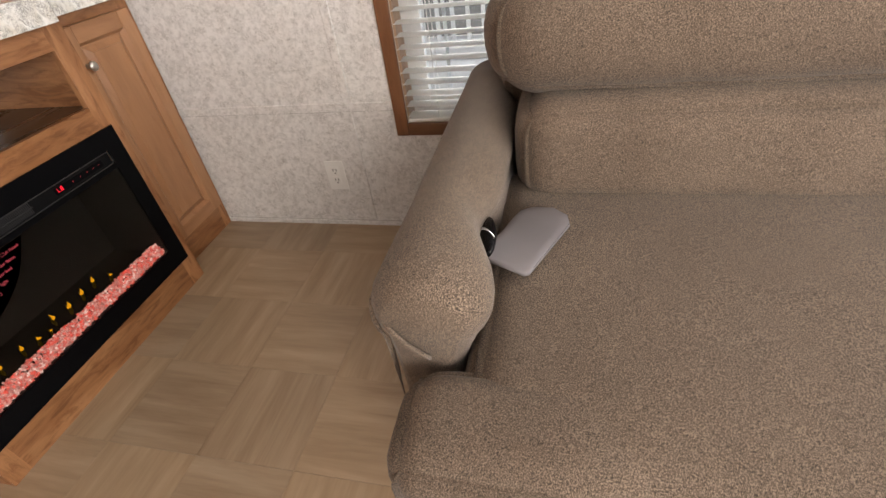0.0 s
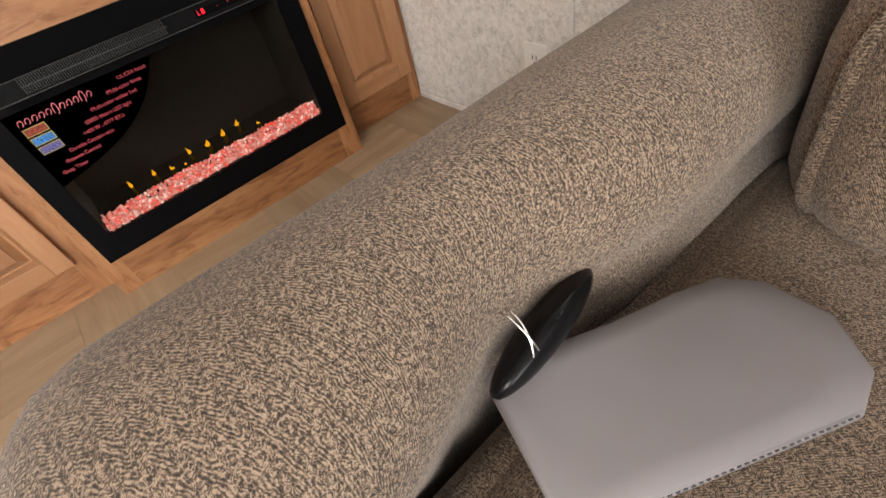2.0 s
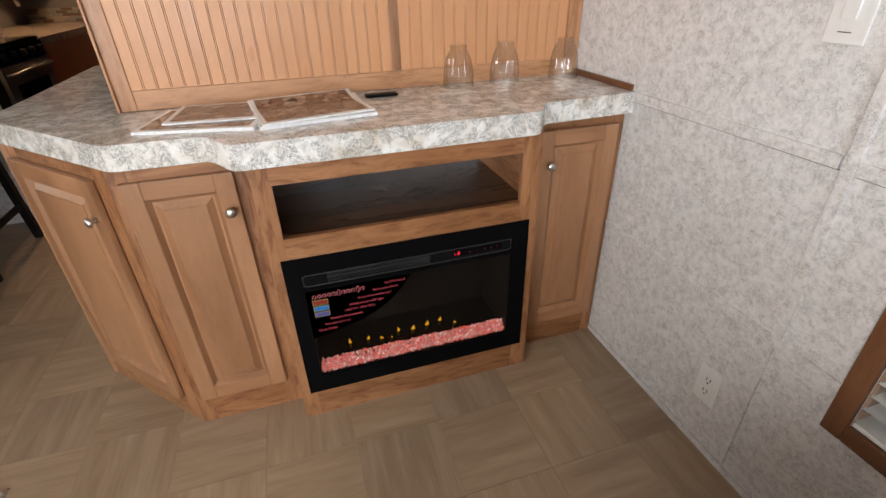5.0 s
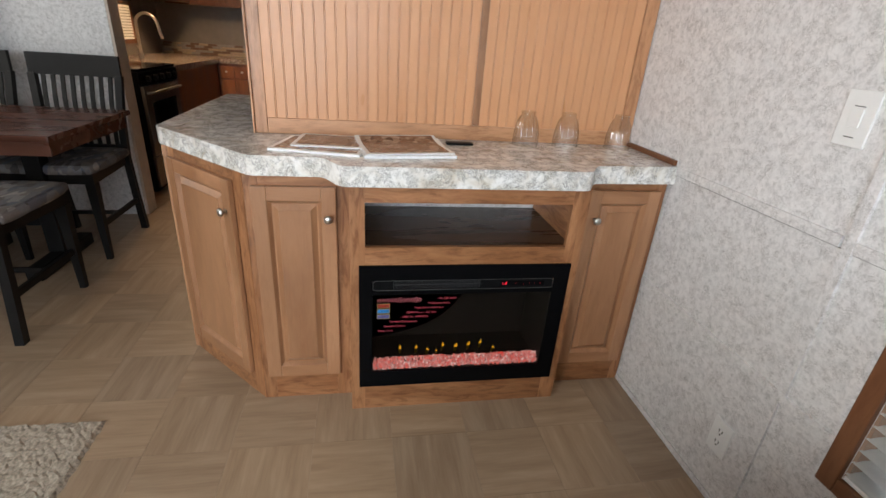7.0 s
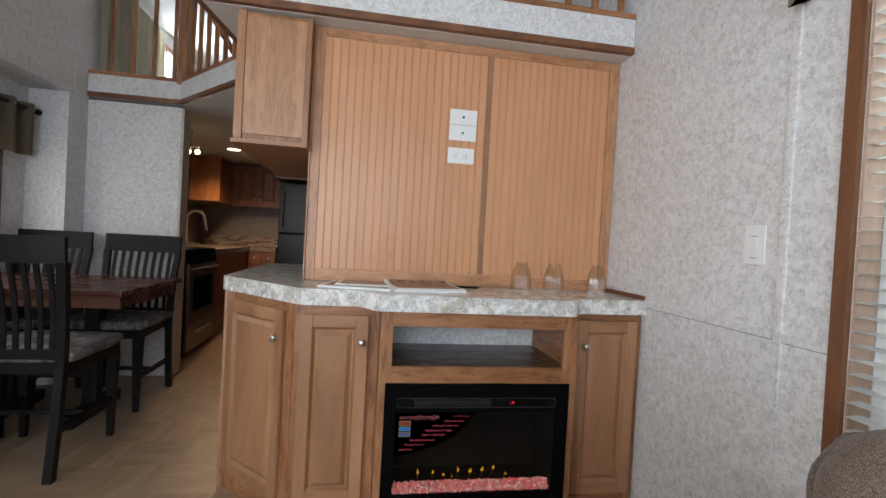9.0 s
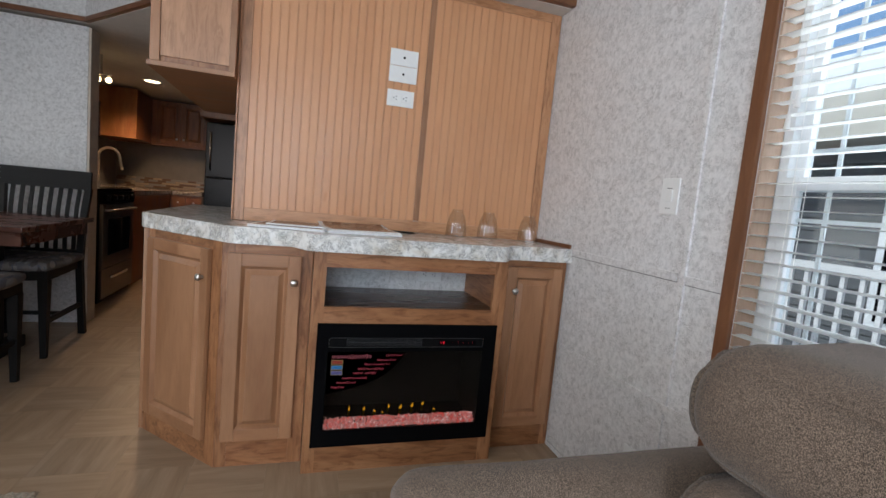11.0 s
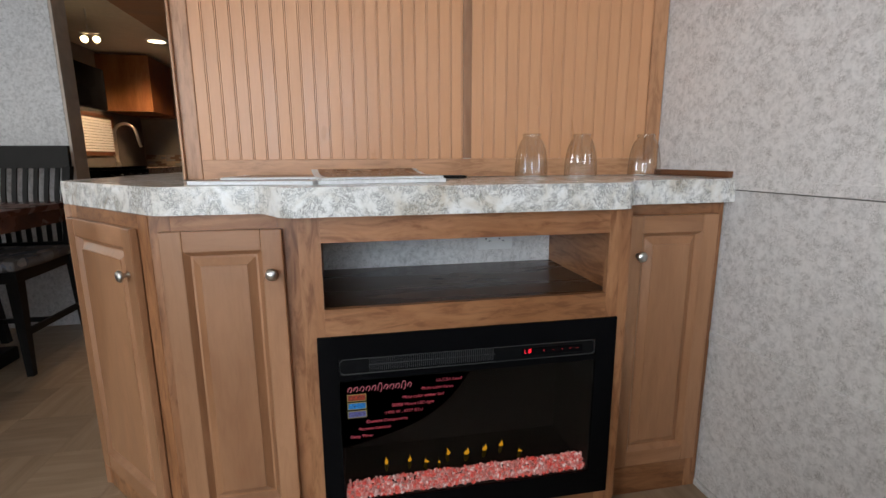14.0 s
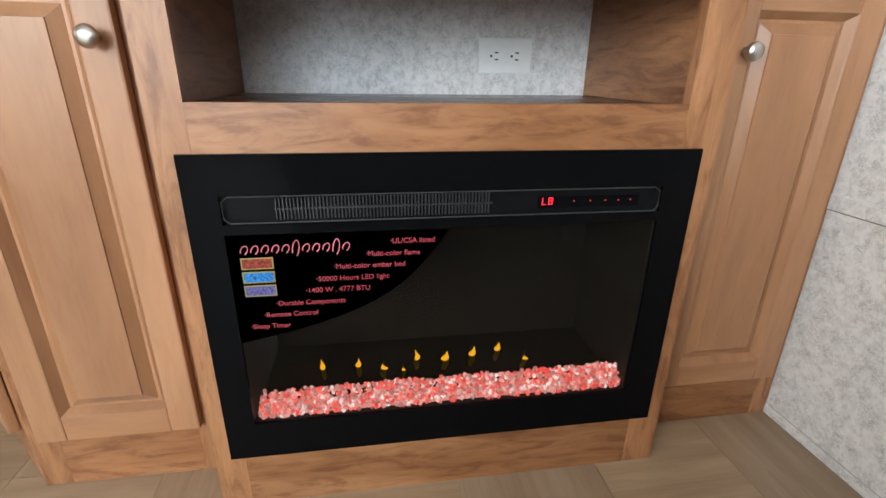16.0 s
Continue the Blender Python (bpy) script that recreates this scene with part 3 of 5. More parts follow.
def countertop():
    pts = [(-3.0, -0.325), (-1.86, -0.325), (-1.83, -0.308)]
    pts += [(-1.40, 0.105), (-1.385, 0.122), (-1.378, 0.142), (-1.376, 0.36)]

    def sweep(x0, y0, x1, y1):
        return [(x0 + (x1 - x0) * (0.5 - 0.5 * math.cos(math.pi * k / 8)), y0 + (y1 - y0) * k / 8) for k in range(1, 9)]

    pts += sweep(-1.376, 0.36, -1.262, 0.455)
    pts += [(-1.262, 1.315)]
    pts += sweep(-1.262, 1.315, -1.362, 1.41)
    pts += [(-1.375, 1.748), (-1.7835, 1.748), (-1.7835, 0.077), (-3.0, 0.077)]
    t = thing("countertop", (-1.6, 0.6, 1.0), "speckled white and grey granite-look laminate countertop with a curved front", "countertop")
    part("edge_band", prism(B(), pts, 1.0, 1.0655), lam, t, "mottled laminate front edge")
    part("top_sheet", prism(B(), pts, 1.0656, 1.0705, 0.002), lam, t, "glossy speckled laminate top")


countertop()
t = thing("base_cabinet", (-2.4, -0.1, 0), "maple base cabinet under the counter end", "cabinet", "media cabinets")
slab("body", -2.95, -1.817, -0.29, 0.06, 0, 0.998, frame_z, t)
slab("end_panel", -2.95, -1.82, -0.304, -0.291, 0, 0.998, door_z, t)


# ---- fireplace ----
def ring(bm, x0, x1, o, i):
    """A flat frame between an outer and an inner rectangle (y0, y1, z0, z1)."""
    box(bm, x0, x1, o[0], i[0], o[2], o[3])
    box(bm, x0, x1, i[1], o[1], o[2], o[3])
    box(bm, x0, x1, i[0], i[1], o[2], i[2])
    box(bm, x0, x1, i[0], i[1], i[3], o[3])


def letters(text, y, z, x, size, mat, parent, right=False):
    cu = bpy.data.curves.new("text", "FONT")
    cu.body, cu.size, cu.extrude = text, size, 0.0003
    cu.align_x = "RIGHT" if right else "LEFT"
    tmp = bpy.data.objects.new("text", cu)
    dg = bpy.context.evaluated_depsgraph_get()
    me = bpy.data.meshes.new_from_object(tmp.evaluated_get(dg))
    bpy.data.objects.remove(tmp)
    me.transform(Matrix(((0, 0, 1, x), (1, 0, 0, y), (0, 1, 0, z), (0, 0, 0, 1))))
    me.transform(Matrix.Translation(-place_of(parent)))
    me.materials.clear()
    me.materials.append(mat)
    ob = new("lettering", me)
    ob.parent = parent


def fireplace():
    t = thing("electric_fireplace", (-1.4, 0.915, 0.12), "black glass electric fireplace insert with glowing pink crystals", "fireplace")
    x = FX + 0.006
    O = (0.497, 1.337, 0.120, 0.685)
    I = (0.548, 1.275, 0.196, 0.560)
    f = slab("front", FX, x, O[0], I[0], O[2], O[3], black_gl, t, "glossy black glass surround")
    for y0, y1, z0, z1 in ((I[1], O[1], O[2], O[3]), (I[0], I[1], O[2], I[2]), (I[0], I[1], I[3], 0.576), (I[0], I[1], 0.622, O[3])):
        slab("front", FX, x, y0, y1, z0, z1, black_gl, t)
    # firebox
    bm = B()
    d = -1.56
    box(bm, d - 0.01, d, 0.53, 1.29, 0.19, 0.60)
    box(bm, d, FX - 0.001, 0.53, 0.547, 0.19, 0.575)
    box(bm, d, FX - 0.001, 1.271, 1.29, 0.19, 0.575)
    box(bm, d, FX - 0.001, 0.547, 1.271, 0.18, 0.196)
    box(bm, d, FX - 0.001, 0.547, 1.271, 0.561, 0.575)
    part("firebox", bm, dark_in, t)
    pane = slab("pane", FX + 0.001, FX + 0.004, I[0] + 0.0005, I[1] - 0.0005, I[2] + 0.0005, I[3] - 0.0005, clear_glass("smoked_glass", (0.80, 0.79, 0.77), 0.3), t)
    # vent strip
    grille = slab("vent_strip", FX - 0.02, FX - 0.004, I[0] + 0.001, I[1] - 0.001, 0.577, 0.621, black_pl, t)
    n = 62
    bm = B()
    for i in range(n):
        y = 0.628 + i * (0.345 / n)
        box(bm, FX - 0.004, FX + 0.002, y, y + 0.0018, 0.582, 0.616)
    box(bm, FX - 0.004, FX + 0.001, 0.626, 0.975, 0.5975, 0.5995)
    part("vent_grille", bm, plain("fin_grey", (0.02, 0.02, 0.022), 0.5), t, "grey heater vent fins")
    rim = [(I[0] + 0.012, 0.578), (I[0] + 0.003, 0.586), (I[0] + 0.003, 0.612), (I[0] + 0.012, 0.620), (I[1] - 0.012, 0.620), (I[1] - 0.003, 0.612), (I[1] - 0.003, 0.586), (I[1] - 0.012, 0.578), (I[0] + 0.012, 0.578)]
    part("vent_rim", tube(B(), [(FX + 0.004, a, b) for a, b in rim], 0.0012, 6), plain("rim_grey", (0.03, 0.03, 0.03), 0.4), t)
    slab("display", FX - 0.004, FX + 0.002, 1.055, 1.235, 0.588, 0.606, black_gl, t)
    return t, x


fire, fx = fireplace()


def ember_material():
    m, nt, bs = material("lit_crystal")
    geo = nt.nodes.new("ShaderNodeNewGeometry")
    # Emission stands in for LED light and sparkle caught in the clear crystals.
    r = ramp(nt, [(0.0, (0.65, 0.01, 0.01)), (0.2, (1.0, 0.10, 0.07)), (0.4, (0.30, 0.06, 0.05)), (0.58, (0.85, 0.34, 0.31)), (0.74, (0.22, 0.10, 0.09)), (0.9, (0.75, 0.48, 0.46)), (0.97, (1.0, 0.86, 0.84))], geo.outputs["Random Per Island"])
    nt.links.new(r.outputs[0], bs.inputs["Emission Color"])
    bs.inputs["Emission Strength"].default_value = 0.50
    bs.inputs["Base Color"].default_value = (0.30, 0.16, 0.155, 1)
    bs.inputs["Roughness"].default_value = 0.05
    return m


def crystals():
    rnd = random.Random(5)
    bm = B()
    for k in range(1900):
        y = rnd.uniform(0.555, 1.268)
        row = rnd.random()
        x = FX - 0.008 - 0.028 * row
        z = 0.198 + 0.036 * min(1, 1.3 * row) * rnd.uniform(0.8, 1.0) + rnd.uniform(-0.003, 0.005)
        s = rnd.uniform(0.0026, 0.0058)
        m = Matrix.Translation((x, y, z)) @ Euler((rnd.uniform(0, 6), rnd.uniform(0, 6), rnd.uniform(0, 6))).to_matrix().to_4x4() @ Matrix.Diagonal((s, s * rnd.uniform(0.6, 1), s * rnd.uniform(0.6, 1.1), 1))
        bmesh.ops.create_icosphere(bm, subdivisions=1, radius=1, matrix=m) if k % 3 == 0 else bmesh.ops.create_cube(bm, size=1.5, matrix=m)
    box(bm, FX - 0.040, FX - 0.012, 0.552, 1.270, 0.1965, 0.207)
    part("crystal_bed", bm, ember_material(), fire, "bed of clear crystals lit pink", kind="stuff")


crystals()


def flames():
    glow, dim = glowing("flame_glow", (1.0, 0.46, 0.02), 0.55), glowing("flame_tail", (0.20, 0.12, 0.008), 0.07)
    for m in (glow, dim):
        m.node_tree.nodes["Principled BSDF"].inputs["Base Color"].default_value = (0, 0, 0, 1)
        m.node_tree.nodes["Principled BSDF"].inputs["Specular IOR Level"].default_value = 0.0
    rnd = random.Random(3)
    for y, h, z in ((0.668, 0.026, 0.262), (0.735, 0.021, 0.262), (0.786, 0.014, 0.252), (0.826, 0.008, 0.246), (0.852, 0.026, 0.268), (0.912, 0.024, 0.262), (0.968, 0.024, 0.268), (1.022, 0.022, 0.276), (1.082, 0.010, 0.250)):
        w = 0.0045 + rnd.random() * 0.004
        seed = rnd.random() * 9
        for mat, zz, hh, ww, nm in ((glow, z - 0.010, h, w, "flame"), (dim, z - 0.042, 0.050, w * 0.9, "flame_tail")):
            bm = B()
            lathe(bm, [(0.0003, 0), (ww * 0.55, hh * 0.06), (ww * 0.85, hh * 0.15), (ww, hh * 0.27), (ww * 0.9, hh * 0.38), (ww * 0.66, hh * 0.5), (ww * 0.42, hh * 0.62), (ww * 0.24, hh * 0.76), (ww * 0.12, hh * 0.9), (0.0003, hh)], (0, 0, 0), 12)
            for v in bm.verts:
                v.co.y += ww * 0.9 * noise.noise(Vector((seed, 0, v.co.z * 60)))
            bmesh.ops.scale(bm, vec=(0.3, 1, 1), verts=bm.verts)
            bmesh.ops.translate(bm, verts=bm.verts, vec=(-1.375 - (0.012 if nm == "flame_tail" else 0), y, zz))
            part(nm, bm, mat, fire, "small amber flame" if nm == "flame" else "faint amber streak", smooth=True)


flames()


def fire_sticker():
    red = glowing("red_print", (0.40, 0.05, 0.075), 0.0)
    pink = glowing("pink_print", (0.62, 0.16, 0.20), 0.0)
    x = FX + 0.0046
    bm = B()
    pts = [(0.5485, 0.5595), (0.5485, 0.366)]
    for k in range(1, 13):
        f = k / 12
        pts.append((0.5485 + 0.352 * f + 0.05 * math.sin(math.pi * f), 0.366 + 0.19 * f - 0.028 * math.sin(math.pi * f)))
    vs = [bm.verts.new((x, p, q)) for p, q in pts]
    bm.faces.new(vs)
    bmesh.ops.solidify(bm, geom=bm.faces, thickness=0.0004)
    st = part("sticker", bm, black_pl, fire, "black corner sticker with pink print")
    rows = [("\u00b7UL/CSA listed", 0.878, 0.541), ("\u00b7Multi-color flame", 0.853, 0.520), ("\u00b7Multi-color ember bed", 0.828, 0.500), ("\u00b750000 Hours LED light", 0.800, 0.479), ("\u00b71400 W , 4777 BTU", 0.768, 0.459), ("\u00b7Durable Components", 0.726, 0.438), ("\u00b7Remote Control", 0.679, 0.418), ("\u00b7Sleep Timer", 0.632, 0.397)]
    for text, y, z in rows:
        letters(text, y, z - 0.004, x + 0.0012, 0.0125, red, fire, True)
    bm = B()
    for k in range(11):
        yc, big = 0.574 + 0.0158 * k, (1.0, 1.9, 1.0)[(k == 5) + (k == 9)]
        pts = [(x + 0.0012, yc + 0.0052 * math.cos(a) + 0.0022 * math.sin(a), 0.534 + 0.0075 * big * math.sin(a)) for a in (radians(-60 + 270 * q / 14) for q in range(15))]
        tube(bm, pts, 0.00095, 5)
    part("logo", bm, pink, fire, "pink maker's mark drawn as plain strokes")
    for z, c in ((0.503, (0.30, 0.025, 0.005)), (0.479, (0.01, 0.22, 0.62)), (0.455, (0.12, 0.11, 0.36))):
        slab("swatch_border", x + 0.0005, x + 0.001, 0.566, 0.616, z - 0.002, z + 0.018, plain("gold_border", (0.25, 0.20, 0.06), 0.5), fire)
        slab("swatch", x + 0.0008, x + 0.0014, 0.568, 0.614, z, z + 0.016, plain("swatch_print", tuple(v * 0.62 for v in c), 0.5, spots=0.9, scale=220), fire)


fire_sticker()


def led():
    red = glowing("red_led", (1.0, 0.02, 0.05), 0.5)
    for k, segs in enumerate((((0, 0, 0.0012, 0.012), (0, 0, 0.006, 0.0012)), ((0, 0, 0.0012, 0.012), (0.006, 0, 0.0072, 0.012), (0, 0, 0.0072, 0.0012), (0, 0.0054, 0.0072, 0.0066), (0, 0.0108, 0.0072, 0.012)))):
        bm = B()
        for a, b, c, d in segs:
            y0 = 1.060 + 0.011 * k
            box(bm, FX + 0.0022, FX + 0.0026, y0 + a, y0 + c, 0.594 + b, 0.594 + d)
        part("digit", bm, red, fire, "lit red display digit")
    for y in (1.115, 1.145, 1.172, 1.196, 1.218):
        slab("indicator", FX + 0.0022, FX + 0.0026, y, y + 0.0025, 0.598, 0.600, glowing("dim_led", (0.6, 0.03, 0.04), 0.4), fire)


led()


# ---- window ----
def window():
    t = thing("window_1", (0.18, NW, WZ0), "white sash window with prairie-style bars in a cherry-stained casing", "window")
    c = 0.048
    slab("casing", WX0 - c, WX0, NW - 0.018, NW, WZ0 - c, WZ1 + c, casing_z, t, bevel=0.004)
    slab("casing", WX1, WX1 + c, NW - 0.018, NW, WZ0 - c, WZ1 + c, casing_z, t, bevel=0.004)
    slab("casing", WX0, WX1, NW - 0.017, NW, WZ0 - c, WZ0, casing_x, t, bevel=0.004)
    slab("casing", WX0, WX1, NW - 0.017, NW, WZ1, WZ1 + c, casing_x, t, bevel=0.004)
    y0, y1 = NW + 0.001, NW + 0.075
    slab("jamb", WX0, WX0 + 0.008, y0, y1, WZ0, WZ1, jamb_m, t)
    slab("jamb", WX1 - 0.008, WX1, y0, y1, WZ0, WZ1, jamb_m, t)
    slab("sill", WX0 + 0.008, WX1 - 0.008, y0, y1, WZ0, WZ0 + 0.008, door_y, t)
    slab("head", WX0 + 0.008, WX1 - 0.008, y0, y1, WZ1 - 0.008, WZ1, door_y, t)
    a0, a1 = WX0 + 0.008, WX1 - 0.008
    mid = 1.395

    def sash(name, x0, x1, z0, z1, y, w):
        f = part(name, box(B(), x0, x0 + w, y, y + 0.03, z0, z1, 0.003), vinyl_white, t, "white vinyl sash")
        part("frame_side", box(B(), x1 - w, x1, y, y + 0.03, z0, z1, 0.003), vinyl_white, f)
        part("frame_rail", box(B(), x0 + w, x1 - w, y, y + 0.03, z0, z0 + w, 0.003), vinyl_white, f)
        part("frame_rail", box(B(), x0 + w, x1 - w, y, y + 0.03, z1 - w, z1, 0.003), vinyl_white, f)
        p = part("pane", box(B(), x0 + w, x1 - w, y + 0.013, y + 0.017, z0 + w, z1 - w), clear_glass("window_glass", (0.93, 0.96, 0.97)), f)
        p.visible_shadow = False
        for x in (x0 + w + 0.075, x1 - w - 0.085):
            part("bar", box(B(), x, x + 0.012, y + 0.018, y + 0.024, z0 + w, z1 - w), vinyl_white, f)
        for z in (z0 + w + 0.085, z1 - w - 0.095):
            part("bar", box(B(), x0 + w, x1 - w, y + 0.0185, y + 0.0235, z, z + 0.012), vinyl_white, f)

    fr = NW + 0.078
    slab("frame", a0, a0 + 0.028, fr, fr + 0.06, WZ0, WZ1, vinyl_white, t)
    slab("frame", a1 - 0.028, a1, fr, fr + 0.06, WZ0, WZ1, vinyl_white, t)
    slab("frame", a0 + 0.028, a1 - 0.028, fr, fr + 0.06, WZ0, WZ0 + 0.03, vinyl_white, t)
    slab("frame", a0 + 0.028, a1 - 0.028, fr, fr + 0.06, WZ1 - 0.03, WZ1, vinyl_white, t)
    sash("sash", a0 + 0.029, a1 - 0.029, WZ0 + 0.031, mid + 0.03, fr - 0.004, 0.04)
    sash("sash", a0 + 0.029, a1 - 0.029, mid - 0.01, WZ1 - 0.031, fr + 0.028, 0.032)


window()


def blind():
    t = thing("window_blind", (0.18, NW + 0.03, WZ0), "white slatted blind, lowered with its slats open", "blind")
    x0, x1, yc = WX0 + 0.004, WX1 - 0.004, NW + 0.020
    slab("headrail", x0, x1, yc - 0.025, yc + 0.025, WZ1 - 0.055, WZ1 - 0.009, slat_m, t, bevel=0.003)
    slab("bottom_rail", x0, x1, yc - 0.026, yc + 0.026, WZ0 + 0.003, WZ0 + 0.015, slat_m, t, bevel=0.003)
    z = WZ0 + 0.024
    base = None
    while z < WZ1 - 0.07:
        if base is None:
            bm = B()
            n = 6
            rows = []
            for k in range(n + 1):
                f = k / n - 0.5
                rows.append([bm.verts.new((x, yc + f * 0.055, z + 0.003 * (1 - 4 * f * f) + f * 0.003)) for x in (x0, x1)])
            for p, q in zip(rows, rows[1:]):
                bm.faces.new((p[0], p[1], q[1], q[0]))
            bmesh.ops.solidify(bm, geom=bm.faces, thickness=0.0028)
            base = part("slat", bm, slat_m, t, smooth=False)
        else:
            o = new("slat", base.data)
            o.parent = t
            o.location.z = z - WZ0 - 0.024
        z += 0.0405
    for x in (x0 + 0.12, 0.18, x1 - 0.12):
        for y in (yc - 0.027, yc + 0.027):
            part("ladder_cord", cyl(B(), (x, y, WZ0 + 0.02), (x, y, WZ1 - 0.05), 0.0011, seg=5), slat_m, t)
    for x, zb in ((x0 + 0.078, 1.60), (x0 + 0.098, 1.66)):
        part("pull_cord", cyl(B(), (x, yc - 0.034, zb), (x, yc - 0.034, WZ1 - 0.05), 0.001, seg=5), slat_m, t)
        part("tassel", cyl(B(), (x, yc - 0.034, zb - 0.045), (x, yc - 0.034, zb), 0.009, 0.005, 12), white_pl, t)


blind()


def valance():
    t = thing("valance", (0.15, 1.68, 2.2), "brown and cream striped fabric window valance", "valance")
    bm = B()
    n = 60
    front = []
    for k in range(n + 1):
        f = k / n
        x = -0.60 + f * 1.6
        drop = 2.20 - 0.10 * max(0, 1 - f * 12) - 0.10 * max(0, 1 - (1 - f) * 12)
        y = 1.655 + 0.008 * math.sin(k * 0.9)
        front.append((bm.verts.new((x, y, drop)), bm.verts.new((x, y, 2.52))))
    for p, q in zip(front, front[1:]):
        bm.faces.new((p[0], q[0], q[1], p[1]))
    a = front[0]
    b = (bm.verts.new((-0.60, 1.745, 2.14)), bm.verts.new((-0.60, 1.745, 2.52)))
    bm.faces.new((a[0], a[1], b[1], b[0]))
    bmesh.ops.solidify(bm, geom=bm.faces, thickness=0.006)
    part("cloth", bm, curtain_m, t)
    slab("board", -0.59, 0.99, 1.67, 1.75, 2.495, 2.515, curtain_m, t)


valance()


def wall_switch():
    t = thing("light_switch", (-0.78, NW, 1.365), "white rocker light switch plate on the wallpapered wall", "light switch")
    slab("plate", -0.808, -0.721, NW - 0.007, NW, 1.284, 1.423, white_pl, t, bevel=0.003)
    slab("rocker", -0.781, -0.749, NW - 0.012, NW - 0.0065, 1.332, 1.379, white_pl, t, bevel=0.002)
    slab("slot", -0.779, -0.751, NW - 0.0078, NW - 0.0068, 1.383, 1.385, black_pl, t)
    slab("slot", -0.779, -0.751, NW - 0.0078, NW - 0.0068, 1.307, 1.309, black_pl, t)


wall_switch()


def low_outlet():
    t = thing("wall_outlet", (-0.78, NW, 0.256), "white plastic wall outlet plate low on the papered wall", "wall plate")
    slab("plate", -0.822, -0.738, NW - 0.007, NW, 0.188, 0.323, white_pl, t, bevel=0.003)
    for z in (0.233, 0.279):
        slab("socket", -0.797, -0.763, NW - 0.009, NW - 0.0065, z - 0.018, z + 0.018, white_pl, t, bevel=0.001)
        for x in (-0.787, -0.773):
            slab("slot", x - 0.0015, x + 0.0015, NW - 0.0098, NW - 0.0088, z - 0.002, z + 0.010, black_pl, t)
        part("slot", cyl(B(), (-0.78, NW - 0.0098, z - 0.010), (-0.78, NW - 0.0088, z - 0.010), 0.003, seg=10), black_pl, t)


low_outlet()


# ---- sofa ----
def cushion(x0, x1, y0, y1, z0, z1, r, puff=0.0, n=14, sag=0.0, bm=None):
    """A stuffed box: corners rounded by r, faces swollen by puff."""
    bm = bm or B()
    c = Vector(((x0 + x1) / 2, (y0 + y1) / 2, (z0 + z1) / 2))
    h = Vector(((x1 - x0) / 2, (y1 - y0) / 2, (z1 - z0) / 2))
    inner = Vector([max(k - r, 0.0) for k in h])
    cache = {}

    def vert(p):
        key = tuple(round(k, 5) for k in p)
        if key not in cache:
            q = Vector([max(-i, min(i, k * hh)) for i, k, hh in zip(inner, p, h)])
            d = Vector([k * hh for k, hh in zip(p, h)]) - q
            v = q + d.normalized() * r if d.length > 1e-9 else q
            sw = [1 - (k ** 4) for k in p]
            v += d.normalized() * puff * (sw[0] if abs(p[0]) < 1 else 1) * (sw[1] if abs(p[1]) < 1 else 1) * (sw[2] if abs(p[2]) < 1 else 1)
            w = noise.noise((c + v) * 5.0)
            v += d.normalized() * 0.006 * w
            cache[key] = bm.verts.new(c + v)
        return cache[key]

    nx = max(n, int(n * h.x / max(h.y, h.z)))
    nn = (min(nx, 60), n, n)

    def grid(k):
        # denser towards the rounded edges
        return [math.sin(math.pi / 2 * (2 * i / k - 1)) for i in range(k + 1)]

    for ax in range(3):
        u, v = [k for k in range(3) if k != ax]
        gu, gv = grid(nn[u]), grid(nn[v])
        for s in (-1, 1):
            for i in range(len(gu) - 1):
                for j in range(len(gv) - 1):
                    q = []
                    for a, b in ((gu[i], gv[j]), (gu[i + 1], gv[j]), (gu[i + 1], gv[j + 1]), (gu[i], gv[j + 1])):
                        p = [0, 0, 0]
                        p[ax], p[u], p[v] = s, a, b
                        q.append(vert(p))
                    if len(set(q)) > 2:
                        try:
                            bm.faces.new(q if s > 0 else q[::-1])
                        except ValueError:
                            pass
    return bm


def arm_section(cx, cz, rx, rz, inner, outer, side, rx_in):
    """Outline of a rolled arm, from the outer foot over the roll to the inner foot."""
    pts = [(cx - side * outer, 0.06), (cx - side * outer, 0.25), (cx - side * outer, 0.45)]
    for k in range(19):
        a = radians(215 - 250 * k / 18)
        w = rx if math.cos(a) < 0 else rx_in
        pts.append((cx + side * w * math.cos(a), cz + rz * math.sin(a)))
    pts += [(cx + side * inner, 0.48), (cx + side * inner, 0.25), (cx + side * inner, 0.06)]
    return pts


